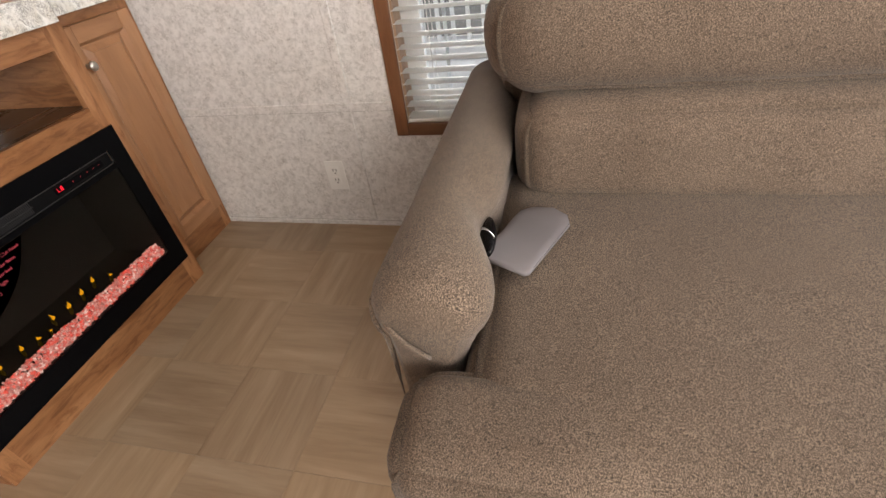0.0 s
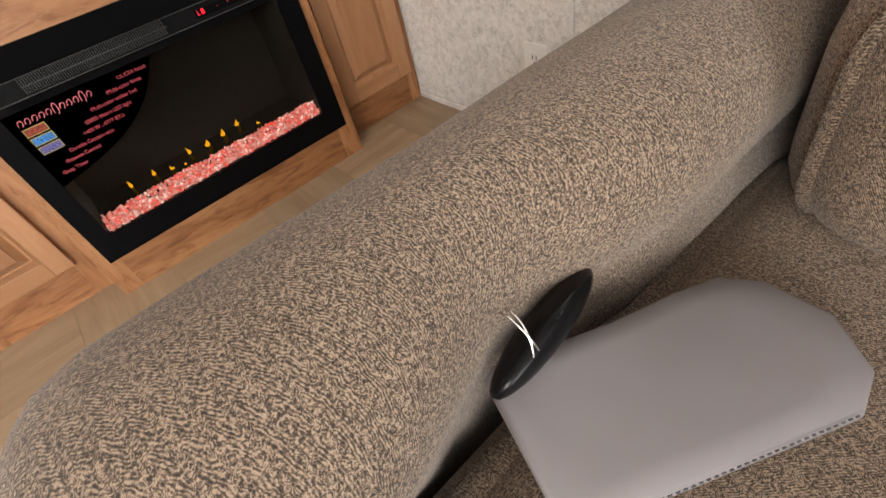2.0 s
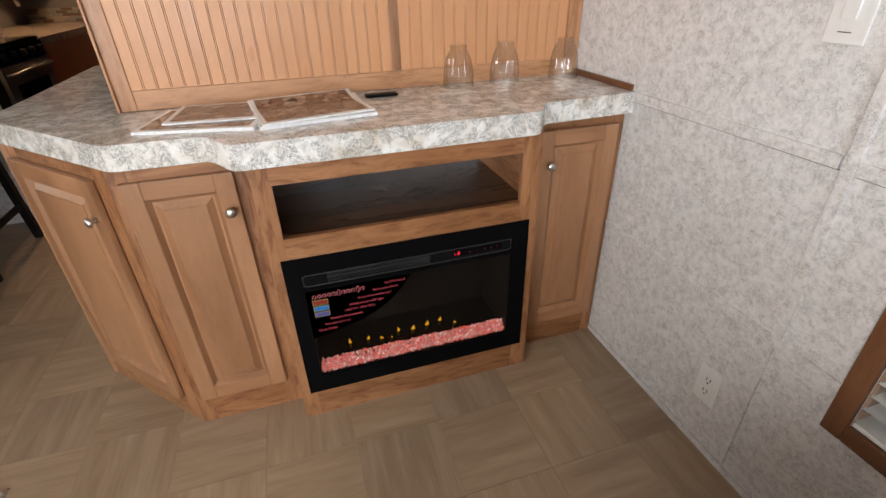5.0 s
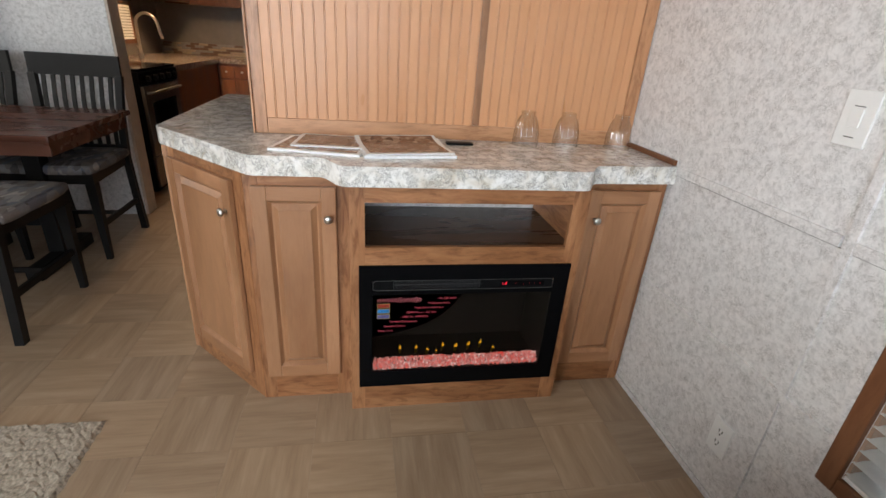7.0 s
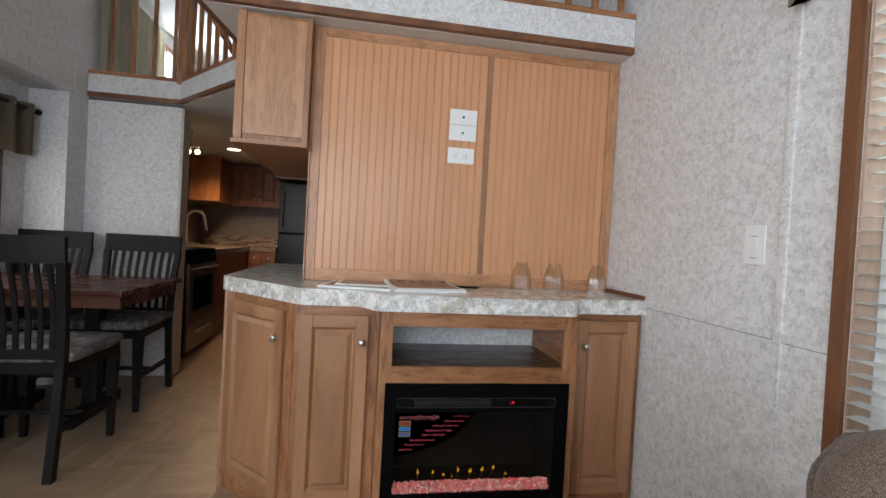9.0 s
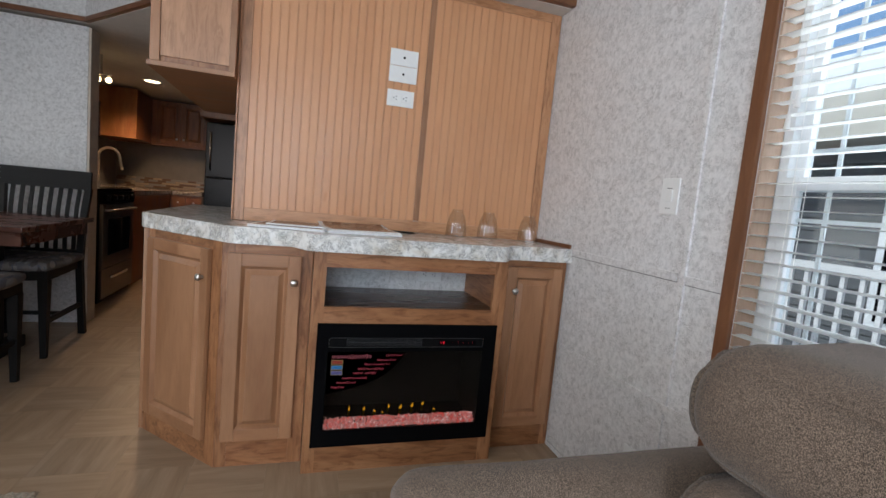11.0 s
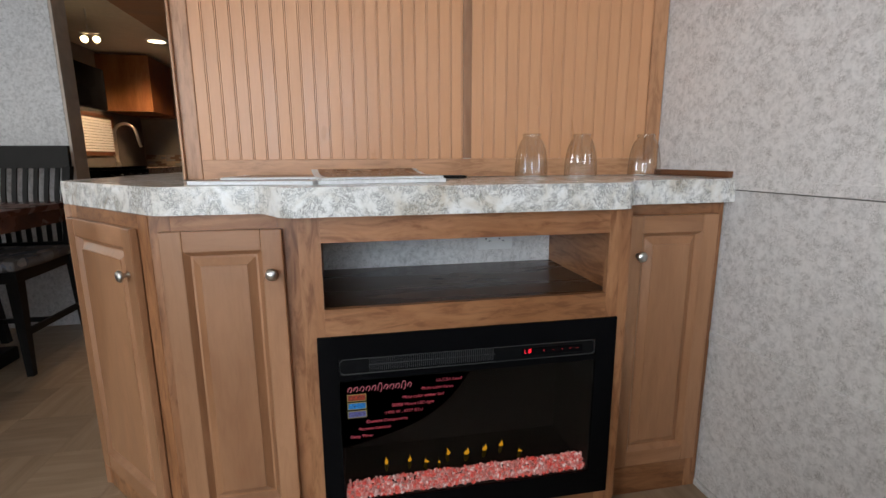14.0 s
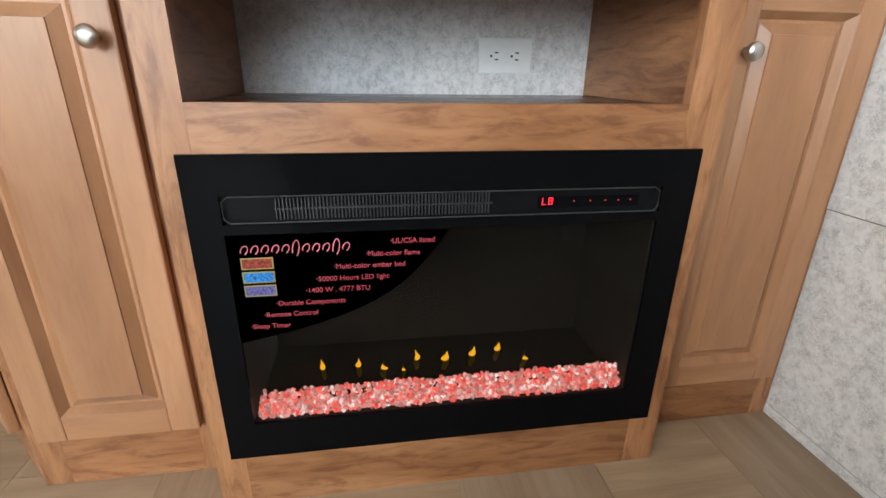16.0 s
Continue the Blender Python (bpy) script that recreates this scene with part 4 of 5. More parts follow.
def sofa_arm(t, cx, side):
    bm = B()
    ys = [0.594, 0.597, 0.603, 0.612, 0.627, 0.65, 0.69, 0.73, 0.78, 0.83, 0.88, 0.94, 1.0, 1.1, 1.2, 1.35, 1.5, 1.62]
    rings = []
    for y in ys:
        f = max(0.0, (0.650 - y) / 0.056)
        e = math.sqrt(max(0.0, 1 - 0.55 * f * f))
        big = 1.0 + 0.05 * math.exp(-((y - 0.68) / 0.12) ** 2)
        tuck = 1.0 + 0.16 * math.exp(-((y - 0.67) / 0.09) ** 2) - 0.42 * math.exp(-((y - 0.86) / 0.09) ** 2)
        sec = arm_section(cx, 0.660, 0.091 * big * e, 0.082 * big * e, (0.03 + 0.075 * max(0.0, min(1.0, (y - 0.88) / 0.10))) * e, 0.075 * e, side, 0.091 * tuck * e)
        rings.append([bm.verts.new((px + 0.003 * noise.noise(Vector((px * 8, y * 6, pz * 8))), y + 0.03 * f * (pz < 0.6), pz)) for px, pz in sec])
    n = len(rings[0])
    for p, q in zip(rings, rings[1:]):
        for k in range(n - 1):
            bm.faces.new((p[k], q[k], q[k + 1], p[k + 1]))
    bm.faces.new(rings[0])
    bm.faces.new(rings[-1][::-1])
    arm = part("arm", bm, sofa_m, t, "rolled fabric arm", smooth=True)
    pts = [(cx - side * 0.078, 0.634, z) for z in (0.10, 0.3, 0.5)]
    pts += [(cx - side * 0.090 * math.cos(a), 0.624 + 0.02 * math.sin(a), 0.655 + 0.080 * math.sin(a)) for a in (radians(-40 + 14 * k) for k in range(8))]
    part("piping", tube(B(), pts, 0.0045), sofa_m, arm, smooth=True)
    pts = [(cx - side * 0.060 + side * 0.065 * k / 8, 0.596 - 0.012 * math.sin(math.pi * k / 8), 0.655 - 0.075 * (k / 8) ** 1.5) for k in range(9)]
    part("piping", tube(B(), pts, 0.004), sofa_m, arm, smooth=True)
    return arm


def sofa():
    t = thing("sofa", (0.9, 1.0, 0), "grey-brown herringbone fabric sofa with rolled arms and bolster back", "sofa")
    sofa_arm(t, -0.065, 1)
    sofa_arm(t, 1.865, -1)
    bm = cushion(0.008, 1.795, 0.395, 1.25, 0.43, 0.582, 0.06, 0.016, 18)
    cushion(-0.092, 0.30, 0.394, 0.592, 0.43, 0.580, 0.058, 0.010, 12, bm=bm)
    seat = part("seat_cushion", bm, sofa_m, t, "wide fabric seat cushion with a front ear", smooth=True)
    part("piping", tube(B(), [(-0.08, 0.395, 0.478), (0.1, 0.388, 0.475), (0.9, 0.388, 0.475), (1.79, 0.392, 0.478)], 0.004), sofa_m, seat, smooth=True)
    part("lumbar_cushion", cushion(0.045, 1.78, 1.088, 1.42, 0.548, 0.795, 0.078, 0.012, 18), sofa_m, t, "long lower back bolster", smooth=True)
    part("back_cushion", cushion(-0.034, 1.85, 1.13, 1.64, 0.775, 1.038, 0.128, 0.010, 18), sofa_m, t, "long overhanging upper back bolster", smooth=True)
    slab("back_frame", -0.02, 1.82, 1.40, 1.66, 0.08, 0.98, sofa_m, t, bevel=0.03)
    slab("base", -0.01, 1.81, 0.43, 1.40, 0.08, 0.44, sofa_m, t, bevel=0.01)
    for x in (-0.065, 1.865):
        for y in (0.68, 1.55):
            part("foot", cyl(B(), (x, y, 0), (x, y, 0.07), 0.022, 0.03, 12), black_wood, t)


sofa()


def seat_pad():
    t = thing("vinyl_pad", (0.08, 0.87, 0.615), "flat grey vinyl pad with stitched edge lying on the sofa seat", "pad")
    g = plain("grey_vinyl", (0.175, 0.160, 0.168), 0.5, spots=0.06, scale=8, relief=0.04)
    outline = [(0.090, 0.789), (0.163, 0.945), (0.158, 0.975), (0.128, 1.002), (0.085, 1.004), (0.060, 0.990), (0.044, 0.955), (0.028, 0.905), (0.006, 0.850), (-0.006, 0.822), (-0.003, 0.812), (0.080, 0.784)]
    bm = B()
    c = Vector((0.080, 0.895, 0))
    rings = []
    for f, dz in ((1.0, 0.006), (0.99, 0.009), (0.96, 0.011), (0.7, 0.013), (0.35, 0.015)):
        rings.append([])
        for x, y in outline:
            p = c + (Vector((x, y, 0)) - c) * f
            z = 0.600 + dz + 0.014 * max(0, (0.05 - p.x) / 0.05)
            rings[-1].append(bm.verts.new((p.x, p.y, z)))
    low = [bm.verts.new((v.co.x, v.co.y, v.co.z - 0.006)) for v in rings[0]]
    rings.insert(0, low)
    n = len(outline)
    for p, q in zip(rings, rings[1:]):
        for k in range(n):
            bm.faces.new((p[k], p[(k + 1) % n], q[(k + 1) % n], q[k]))
    bm.faces.new(rings[-1])
    bm.faces.new(rings[0][::-1])
    part("cover", bm, g, t, smooth=True)
    seam = plain("dark_stitch", (0.06, 0.055, 0.06), 0.7)
    a, b = Vector((0.097, 0.800, 0.6105)), Vector((0.162, 0.942, 0.6105))
    bm = B()
    for k in range(34):
        p, q = a.lerp(b, k / 34), a.lerp(b, (k + 0.5) / 34)
        cyl(bm, p, q, 0.0006, seg=4)
    part("stitching", bm, seam, t, "row of dark stitches", kind="stuff")


seat_pad()


patent = plain("patent_black", (0.004, 0.004, 0.005), 0.25, spots=0.1, relief=0.0)
patent.node_tree.nodes["Principled BSDF"].inputs["IOR"].default_value = 1.25
black_wood.node_tree.nodes["Principled BSDF"].inputs["IOR"].default_value = 1.3


def pouch():
    t = thing("glasses_case", (-0.01, 0.87, 0.63), "glossy black pouch with a thin silver loop, wedged beside the arm", "pouch")
    bm = B()
    bmesh.ops.create_uvsphere(bm, u_segments=24, v_segments=14, radius=1)
    bmesh.ops.transform(bm, verts=bm.verts, matrix=Matrix.Translation((0.004, 0.864, 0.630)) @ Euler((radians(0), radians(30), radians(9))).to_matrix().to_4x4() @ Matrix.Diagonal((0.014, 0.060, 0.026, 1)))
    part("shell", bm, patent, t, smooth=True)
    silver = plain("silver_wire", (0.8, 0.8, 0.8), 0.2, 1.0, relief=0.0)
    for y, dy in ((0.832, 0.01), (0.842, -0.004)):
        pts = [(-0.002 + 0.024 * math.cos(a), y + dy * math.sin(a), 0.638 + 0.029 * math.sin(a)) for a in (radians(-10 + 110 * k / 10) for k in range(11))]
        part("loop", tube(B(), pts, 0.0009, 6), silver, t, smooth=True)


pouch()


# ---- on the counter ----
def magazine(cx, cy, turn, w, h, z, pages, cover, label, lift=0.0):
    t = thing("magazine", (cx, cy, z), label, "magazine", "magazines on the counter")
    t.rotation_euler.z = radians(turn)

    def sheet(nm, z0, z1, mat, inset=0.0):
        bm = B()
        n = 10
        lo, hi = [], []
        for k in range(n + 1):
            f = k / n
            u = -h / 2 + inset + (h - 2 * inset) * f
            up = lift * max(0, (f - 0.55) / 0.45) ** 2
            lo.append([bm.verts.new((-u, v, z0 + up)) for v in (-w / 2 + inset, w / 2 - inset)])
            hi.append([bm.verts.new((-u, v, z1 + up)) for v in (-w / 2 + inset, w / 2 - inset)])
        for k in range(n):
            bm.faces.new((lo[k][0], lo[k + 1][0], lo[k + 1][1], lo[k][1]))
            bm.faces.new((hi[k][0], hi[k][1], hi[k + 1][1], hi[k + 1][0]))
            bm.faces.new((lo[k][0], hi[k][0], hi[k + 1][0], lo[k + 1][0]))
            bm.faces.new((lo[k][1], lo[k + 1][1], hi[k + 1][1], hi[k][1]))
        bm.faces.new((lo[0][0], lo[0][1], hi[0][1], hi[0][0]))
        bm.faces.new((lo[n][1], lo[n][0], hi[n][0], hi[n][1]))
        bmesh.ops.recalc_face_normals(bm, faces=bm.faces)
        me = bpy.data.meshes.new(nm)
        bm.to_mesh(me)
        bm.free()
        me.materials.append(mat)
        o = new(nm, me)
        o.parent = t
        return o

    sheet("page_block", 0, pages, plain("page_edge", (0.76, 0.76, 0.77), 0.6, spots=0.1, scale=90))
    sheet("cover", pages + 0.0005, pages + 0.0012, plain("cover_paper", (0.75, 0.73, 0.70), 0.3, spots=0.03))
    sheet("cover_picture", pages + 0.0016, pages + 0.002, cover, 0.016)


def print_mat(name, a, b, c, scale):
    m, nt, bs = material(name)
    mp = coords(nt, (1, 1, 1))
    v = node(nt, "ShaderNodeTexVoronoi", Scale=scale)
    nt.links.new(mp.outputs[0], v.inputs["Vector"])
    r = ramp(nt, [(0.1, a), (0.5, b), (0.9, c)], v.outputs["Color"])
    n2 = noise_tex(nt, mp.outputs[0], scale * 2, 5)
    r2 = ramp(nt, [(0.35, (0.5, 0.45, 0.4)), (0.6, (1, 1, 1))], n2)
    nt.links.new(mix(nt, r.outputs[0], r2.outputs[0], 0.6, "MULTIPLY"), bs.inputs["Base Color"])
    bs.inputs["Roughness"].default_value = 0.22
    return m


pic_a = print_mat("printed_cover_a", (0.10, 0.05, 0.03), (0.28, 0.16, 0.10), (0.50, 0.38, 0.30), 30)
pic_b = print_mat("printed_cover_b", (0.06, 0.03, 0.02), (0.20, 0.10, 0.06), (0.42, 0.30, 0.22), 45)
magazine(-1.545, 0.370, -13, 0.33, 0.25, 1.071, 0.008, pic_a, "white-edged brochure with a brown interior photo, lying on the countertop")
magazine(-1.590, 0.395, -6, 0.26, 0.22, 1.0815, 0.004, pic_b, "thin brochure with a dark brown cover, on top of another")
magazine(-1.520, 0.672, 7, 0.34, 0.26, 1.0715, 0.009, pic_a, "glossy brochure with a brown photo cover, curling at the wall edge", 0.012)
magazine(-1.525, 0.667, 10, 0.33, 0.26, 1.0830, 0.004, pic_b, "thin glossy brochure with a red-brown picture, on top of the pile", 0.016)


def pen():
    t = thing("remote_control", (-1.67, 0.92, 1.071), "small flat black remote control on the countertop", "remote control")
    part("body", cushion(-1.690, -1.648, 0.86, 0.975, 1.071, 1.081, 0.004, 0.0, 6), black_pl, t, smooth=True)


pen()


def ribbed_shade(y):
    t = thing("glass_shade", (-1.700, y, 1.07), "clear ribbed glass lamp shade standing upside down on the countertop", "glass shade", "glass shades on the counter")
    bm = B()
    prof = [(r, z * 0.90) for r, z in [(0.054, 0.0), (0.054, 0.02), (0.053, 0.05), (0.049, 0.085), (0.043, 0.115), (0.034, 0.137), (0.029, 0.144), (0.028, 0.150), (0.031, 0.153), (0.031, 0.160), (0.027, 0.163)]]
    seg = 72
    rings = []
    for k, (r, z) in enumerate(prof):
        rb = 0.0022 if k < 6 else 0
        rings.append([bm.verts.new((-1.700 + (r + rb * (i % 4 > 1)) * math.cos(2 * math.pi * i / seg), y + (r + rb * (i % 4 > 1)) * math.sin(2 * math.pi * i / seg), 1.071 + z)) for i in range(seg)])
    for p, q in zip(rings, rings[1:]):
        for i in range(seg):
            bm.faces.new((p[i], p[(i + 1) % seg], q[(i + 1) % seg], q[i]))
    bmesh.ops.solidify(bm, geom=bm.faces, thickness=0.002)
    g = part("glass", bm, shade_glass, t, smooth=False)
    g.visible_shadow = False


shade_glass = clear_glass("ribbed_glass", (0.89, 0.88, 0.85), 2.2)
for y in (1.215, 1.400, 1.650):
    ribbed_shade(y)


# ---- rug ----
def rug():
    t = thing("rug", (-0.9, -1.0, 0), "small beige shaggy rug on the vinyl floor", "rug")
    m = plain("shag_pile", (0.34, 0.29, 0.23), 0.95, spots=0.4, scale=90, relief=0.8)
    rnd = random.Random(9)
    bm = B()
    nx, ny = 60, 60
    x0, x1, y0, y1 = -1.33, -0.45, -1.30, -0.49
    g = [[bm.verts.new((x0 + (x1 - x0) * i / nx + rnd.uniform(-0.004, 0.004), y0 + (y1 - y0) * j / ny + rnd.uniform(-0.004, 0.004), (0.0 if i in (0, nx) or j in (0, ny) else 0.014 + rnd.uniform(-0.004, 0.004)))) for j in range(ny + 1)] for i in range(nx + 1)]
    for i in range(nx):
        for j in range(ny):
            bm.faces.new((g[i][j], g[i + 1][j], g[i + 1][j + 1], g[i][j + 1]))
    part("shag", bm, m, t)


rug()


# ---- dining ----
def seat_cloth():
    m, nt, bs = material("patchwork_cloth")
    mp = coords(nt, (1, 2.2, 1), (0, 0, 0.5))
    v = node(nt, "ShaderNodeTexVoronoi", Scale=14)
    v.distance = "MANHATTAN"
    nt.links.new(mp.outputs[0], v.inputs["Vector"])
    r = ramp(nt, [(0.1, (0.06, 0.055, 0.055)), (0.35, (0.22, 0.19, 0.17)), (0.6, (0.10, 0.11, 0.14)), (0.9, (0.40, 0.37, 0.33))], v.outputs["Color"])
    w = noise_tex(nt, mp.outputs[0], 200, 3)
    r2 = ramp(nt, [(0.3, (0.7, 0.7, 0.7)), (0.7, (1, 1, 1))], w)
    nt.links.new(mix(nt, r.outputs[0], r2.outputs[0], 1.0, "MULTIPLY"), bs.inputs["Base Color"])
    bs.inputs["Roughness"].default_value = 0.85
    bump(nt, bs, w, 0.3)
    return m


cloth = seat_cloth()


def dining_chair():
    """A slat-back chair that faces +x, its back at x = -0.28."""
    t = thing("dining_chair", (0, 0, 0), "black painted slat-back dining chair with a patterned fabric seat", "chair", "chairs round the dining table")
    part("seat", cushion(-0.25, 0.28, -0.27, 0.27, 0.575, 0.635, 0.028, 0.008, 10), cloth, t, "patchwork fabric seat pad", smooth=True)
    bm = B()
    prism(bm, [(-0.25, -0.23), (0.26, -0.26), (0.26, 0.26), (-0.25, 0.23)], 0.515, 0.577, 0.003)
    part("seat_frame", bm, black_wood, t)
    for s in (-1, 1):
        bm = B()
        pts = [(-0.33, 0, 0), (-0.29, 0, 0.3), (-0.265, 0, 0.56), (-0.285, 0.01, 0.85), (-0.335, 0.025, 1.10)]
        for (ax, ay, az), (bx, by, bz) in zip(pts, pts[1:]):
            h = 0.021
            lo = [bm.verts.new((ax + dx, s * (0.235 + ay) + dy, az)) for dx, dy in ((-h, -h), (h, -h), (h, h), (-h, h))]
            hi = [bm.verts.new((bx + dx, s * (0.235 + by) + dy, bz)) for dx, dy in ((-h, -h), (h, -h), (h, h), (-h, h))]
            for k in range(4):
                bm.faces.new((lo[k], lo[(k + 1) % 4], hi[(k + 1) % 4], hi[k]))
            bm.faces.new(lo[::-1])
            bm.faces.new(hi)
        part("back_leg", bm, black_wood, t)
        bm = B()
        lo = [bm.verts.new((0.235 + dx, s * 0.235 + dy, 0)) for dx, dy in ((-0.016, -0.016), (0.016, -0.016), (0.016, 0.016), (-0.016, 0.016))]
        hi = [bm.verts.new((0.235 + dx, s * 0.235 + dy, 0.515)) for dx, dy in ((-0.028, -0.028), (0.028, -0.028), (0.028, 0.028), (-0.028, 0.028))]
        for k in range(4):
            bm.faces.new((lo[k], lo[(k + 1) % 4], hi[(k + 1) % 4], hi[k]))
        bm.faces.new(lo[::-1])
        part("front_leg", bm, black_wood, t)
        slab("stretcher", -0.27, 0.215, s * 0.235 - 0.011, s * 0.235 + 0.011, 0.22, 0.255, black_wood, t, bevel=0.003)
    slab("cross_stretcher", -0.02, 0.0, -0.224, 0.224, 0.225, 0.25, black_wood, t)
    bm = B()
    for k in range(8):
        y0, y1 = -0.275 + 0.55 * k / 8, -0.275 + 0.55 * (k + 1) / 8
        c0, c1 = [-0.333 - 0.02 * (1 - (y / 0.275) ** 2) for y in (y0, y1)]
        q = [bm.verts.new(p) for p in ((c0 - 0.014, y0, 1.09), (c0 + 0.014, y0, 1.09), (c1 + 0.014, y1, 1.09), (c1 - 0.014, y1, 1.09), (c0 - 0.024, y0, 1.225), (c0 + 0.004, y0, 1.225), (c1 + 0.004, y1, 1.225), (c1 - 0.024, y1, 1.225))]
        for f in ((0, 1, 2, 3), (7, 6, 5, 4), (1, 5, 6, 2), (3, 7, 4, 0)):
            bm.faces.new([q[i] for i in f])
        if k == 7:
            bm.faces.new([q[i] for i in (3, 2, 6, 7)])
        if k == 0:
            bm.faces.new([q[i] for i in (0, 4, 5, 1)])
    bmesh.ops.remove_doubles(bm, verts=bm.verts, dist=0.0005)
    part("top_rail", bm, black_wood, t)
    slab("lower_rail", -0.283, -0.257, -0.214, 0.214, 0.60, 0.65, black_wood, t, bevel=0.003)
    for k in range(8):
        y = -0.19 + 0.38 * k / 7
        bm = B()
        prev = None
        for x, z in ((-0.270, 0.645), (-0.275, 0.80), (-0.300, 0.95), (-0.340, 1.095)):
            q = [bm.verts.new((x + dx, y * (1 + 0.12 * (z - 0.6)) + dy, z)) for dx, dy in ((-0.006, -0.012), (0.006, -0.012), (0.006, 0.012), (-0.006, 0.012))]
            if prev:
                for i in range(4):
                    bm.faces.new((prev[i], prev[(i + 1) % 4], q[(i + 1) % 4], q[i]))
            prev = q
        part("slat", bm, black_wood, t)
    return t


chair = dining_chair()
chair.matrix_basis = pose(-3.08, -1.37, 0, 0, 0, 0)
for x, y, a in ((-2.22, -1.34, 180), (-3.06, -2.01, 0), (-2.20, -1.93, 180)):
    copy_thing(chair, pose(x, y, 0, 0, 0, a))


def dining_table():
    t = thing("dining_table", (-2.82, -1.63, 0), "dark walnut rectangular dining table standing in the slide-out", "table")
    slab("tabletop", -3.29, -2.36, -1.03 - 1.18, -1.03, 0.868, 0.900, table_m, t, bevel=0.006)
    for x0, x1, y0, y1 in ((-3.25, -2.40, -1.08, -1.055), (-3.25, -2.40, -2.19, -2.165), (-3.25, -3.225, -2.165, -1.08), (-2.425, -2.40, -2.165, -1.08)):
        slab("apron", x0, x1, y0, y1, 0.79, 0.868, table_m, t)
    for y in (-1.40, -1.90):
        slab("column", -2.87, -2.78, y - 0.045, y + 0.045, 0.08, 0.789, black_wood, t, bevel=0.006)
        slab("foot", -3.12, -2.53, y - 0.045, y + 0.045, 0, 0.079, black_wood, t, bevel=0.01)
    slab("foot_rail", -2.85, -2.80, -1.85, -1.45, 0.25, 0.33, black_wood, t, bevel=0.004)


dining_table()


def curtain():
    t = thing("curtain", (-3.0, -2.18, 2.0), "beige grommet curtain valance on a dark rod", "curtain")
    part("rod", cyl(B(), (-3.40, -2.16, 2.13), (-1.6, -2.16, 2.13), 0.014, seg=14), black_wood, t)
    part("finial", cyl(B(), (-3.43, -2.16, 2.13), (-3.40, -2.16, 2.13), 0.022, seg=14), black_wood, t)
    bm = B()
    rows = []
    for k in range(141):
        x = -3.36 + 1.7 * k / 140
        y = -2.16 + 0.03 * math.sin(k * 0.42)
        rows.append((bm.verts.new((x, y * 1.0, 1.78)), bm.verts.new((x, y, 2.17))))
    for p, q in zip(rows, rows[1:]):
        bm.faces.new((p[0], q[0], q[1], p[1]))
    bmesh.ops.solidify(bm, geom=bm.faces, thickness=0.003)
    part("cloth", bm, curtain_m, t, smooth=True)
    for k in range(8):
        x = -3.33 + k * 0.2
        bm = B()
        pts = [(x, -2.155 + 0.024 * math.cos(a), 2.13 + 0.024 * math.sin(a)) for a in (2 * math.pi * i / 16 for i in range(17))]
        part("grommet", tube(bm, pts, 0.005, 6), nickel, t, smooth=True)


curtain()


def dining_window():
    t = thing("window_2", (-2.2, -2.25, 0.95), "window with wood casing and a woven blind", "window")
    for x0, x1, z0, z1, mt in ((-3.19, -3.13, 0.89, 2.01, casing_z), (-1.2, -1.14, 0.89, 2.01, casing_z), (-3.13, -1.2, 0.89, 0.95, casing_x), (-3.13, -1.2, 1.95, 2.01, casing_x)):
        slab("casing", x0, x1, -2.25, -2.234, z0, z1, mt, t, bevel=0.003)
    m = plain("woven_blind", (0.42, 0.30, 0.20), 0.8, spots=0.3, scale=60, relief=0.4)
    z = 0.96
    first = None
    while z < 1.94:
        if first is None:
            first = slab("slat", -3.12, -1.21, -2.29, -2.262, z, z + 0.022, m, t)
        else:
            o = new("slat", first.data)
            o.parent = t
            o.location = first.location
            o.location.z += z - 0.96
        z += 0.0245


dining_window()


# ---- kitchen ----
def stove():
    t = thing("gas_range", (-4.67, -1.65, 0), "stainless steel range with black sides and a glass oven door", "stove")
    x0, x1, yf = -5.09, -4.245, -1.335
    slab("body", x0, x1, -1.97, yf, 0.02, 1.06, black_pl, t, bevel=0.004)
    slab("cooktop", x0, x1 + 0.004, -1.97, yf + 0.012, 1.0605, 1.083, black_gl, t, bevel=0.004)
    slab("control_panel", x0 + 0.01, x1 - 0.01, yf, yf + 0.03, 0.945, 1.055, black_gl, t, bevel=0.004)
    for k in range(5):
        x = x0 + 0.1 + k * 0.16
        part("knob", cyl(B(), (x, yf + 0.03, 1.0), (x, yf + 0.06, 1.0), 0.026, 0.022, 16), black_pl, t)
    door = slab("oven_door", x0 + 0.012, x1 - 0.012, yf + 0.0005, yf + 0.03, 0.345, 0.94, steel, t, "stainless oven door with a dark window", bevel=0.004)
    slab("glass", x0 + 0.14, x1 - 0.14, yf + 0.0305, yf + 0.034, 0.46, 0.80, black_gl, door)
    part("handle", tube(B(), [(x0 + 0.06, yf + 0.03, 0.885), (x0 + 0.07, yf + 0.07, 0.885), (x1 - 0.07, yf + 0.07, 0.885), (x1 - 0.06, yf + 0.03, 0.885)], 0.012), steel, door, "steel bar handle", smooth=True)
    drawer = slab("drawer", x0 + 0.012, x1 - 0.012, yf + 0.0005, yf + 0.028, 0.06, 0.335, steel, t, bevel=0.004)
    slab("handle", x0 + 0.2, x1 - 0.2, yf + 0.029, yf + 0.045, 0.225, 0.255, plain("bright_handle", (0.7, 0.7, 0.7), 0.25, 1.0), drawer, bevel=0.004)


stove()


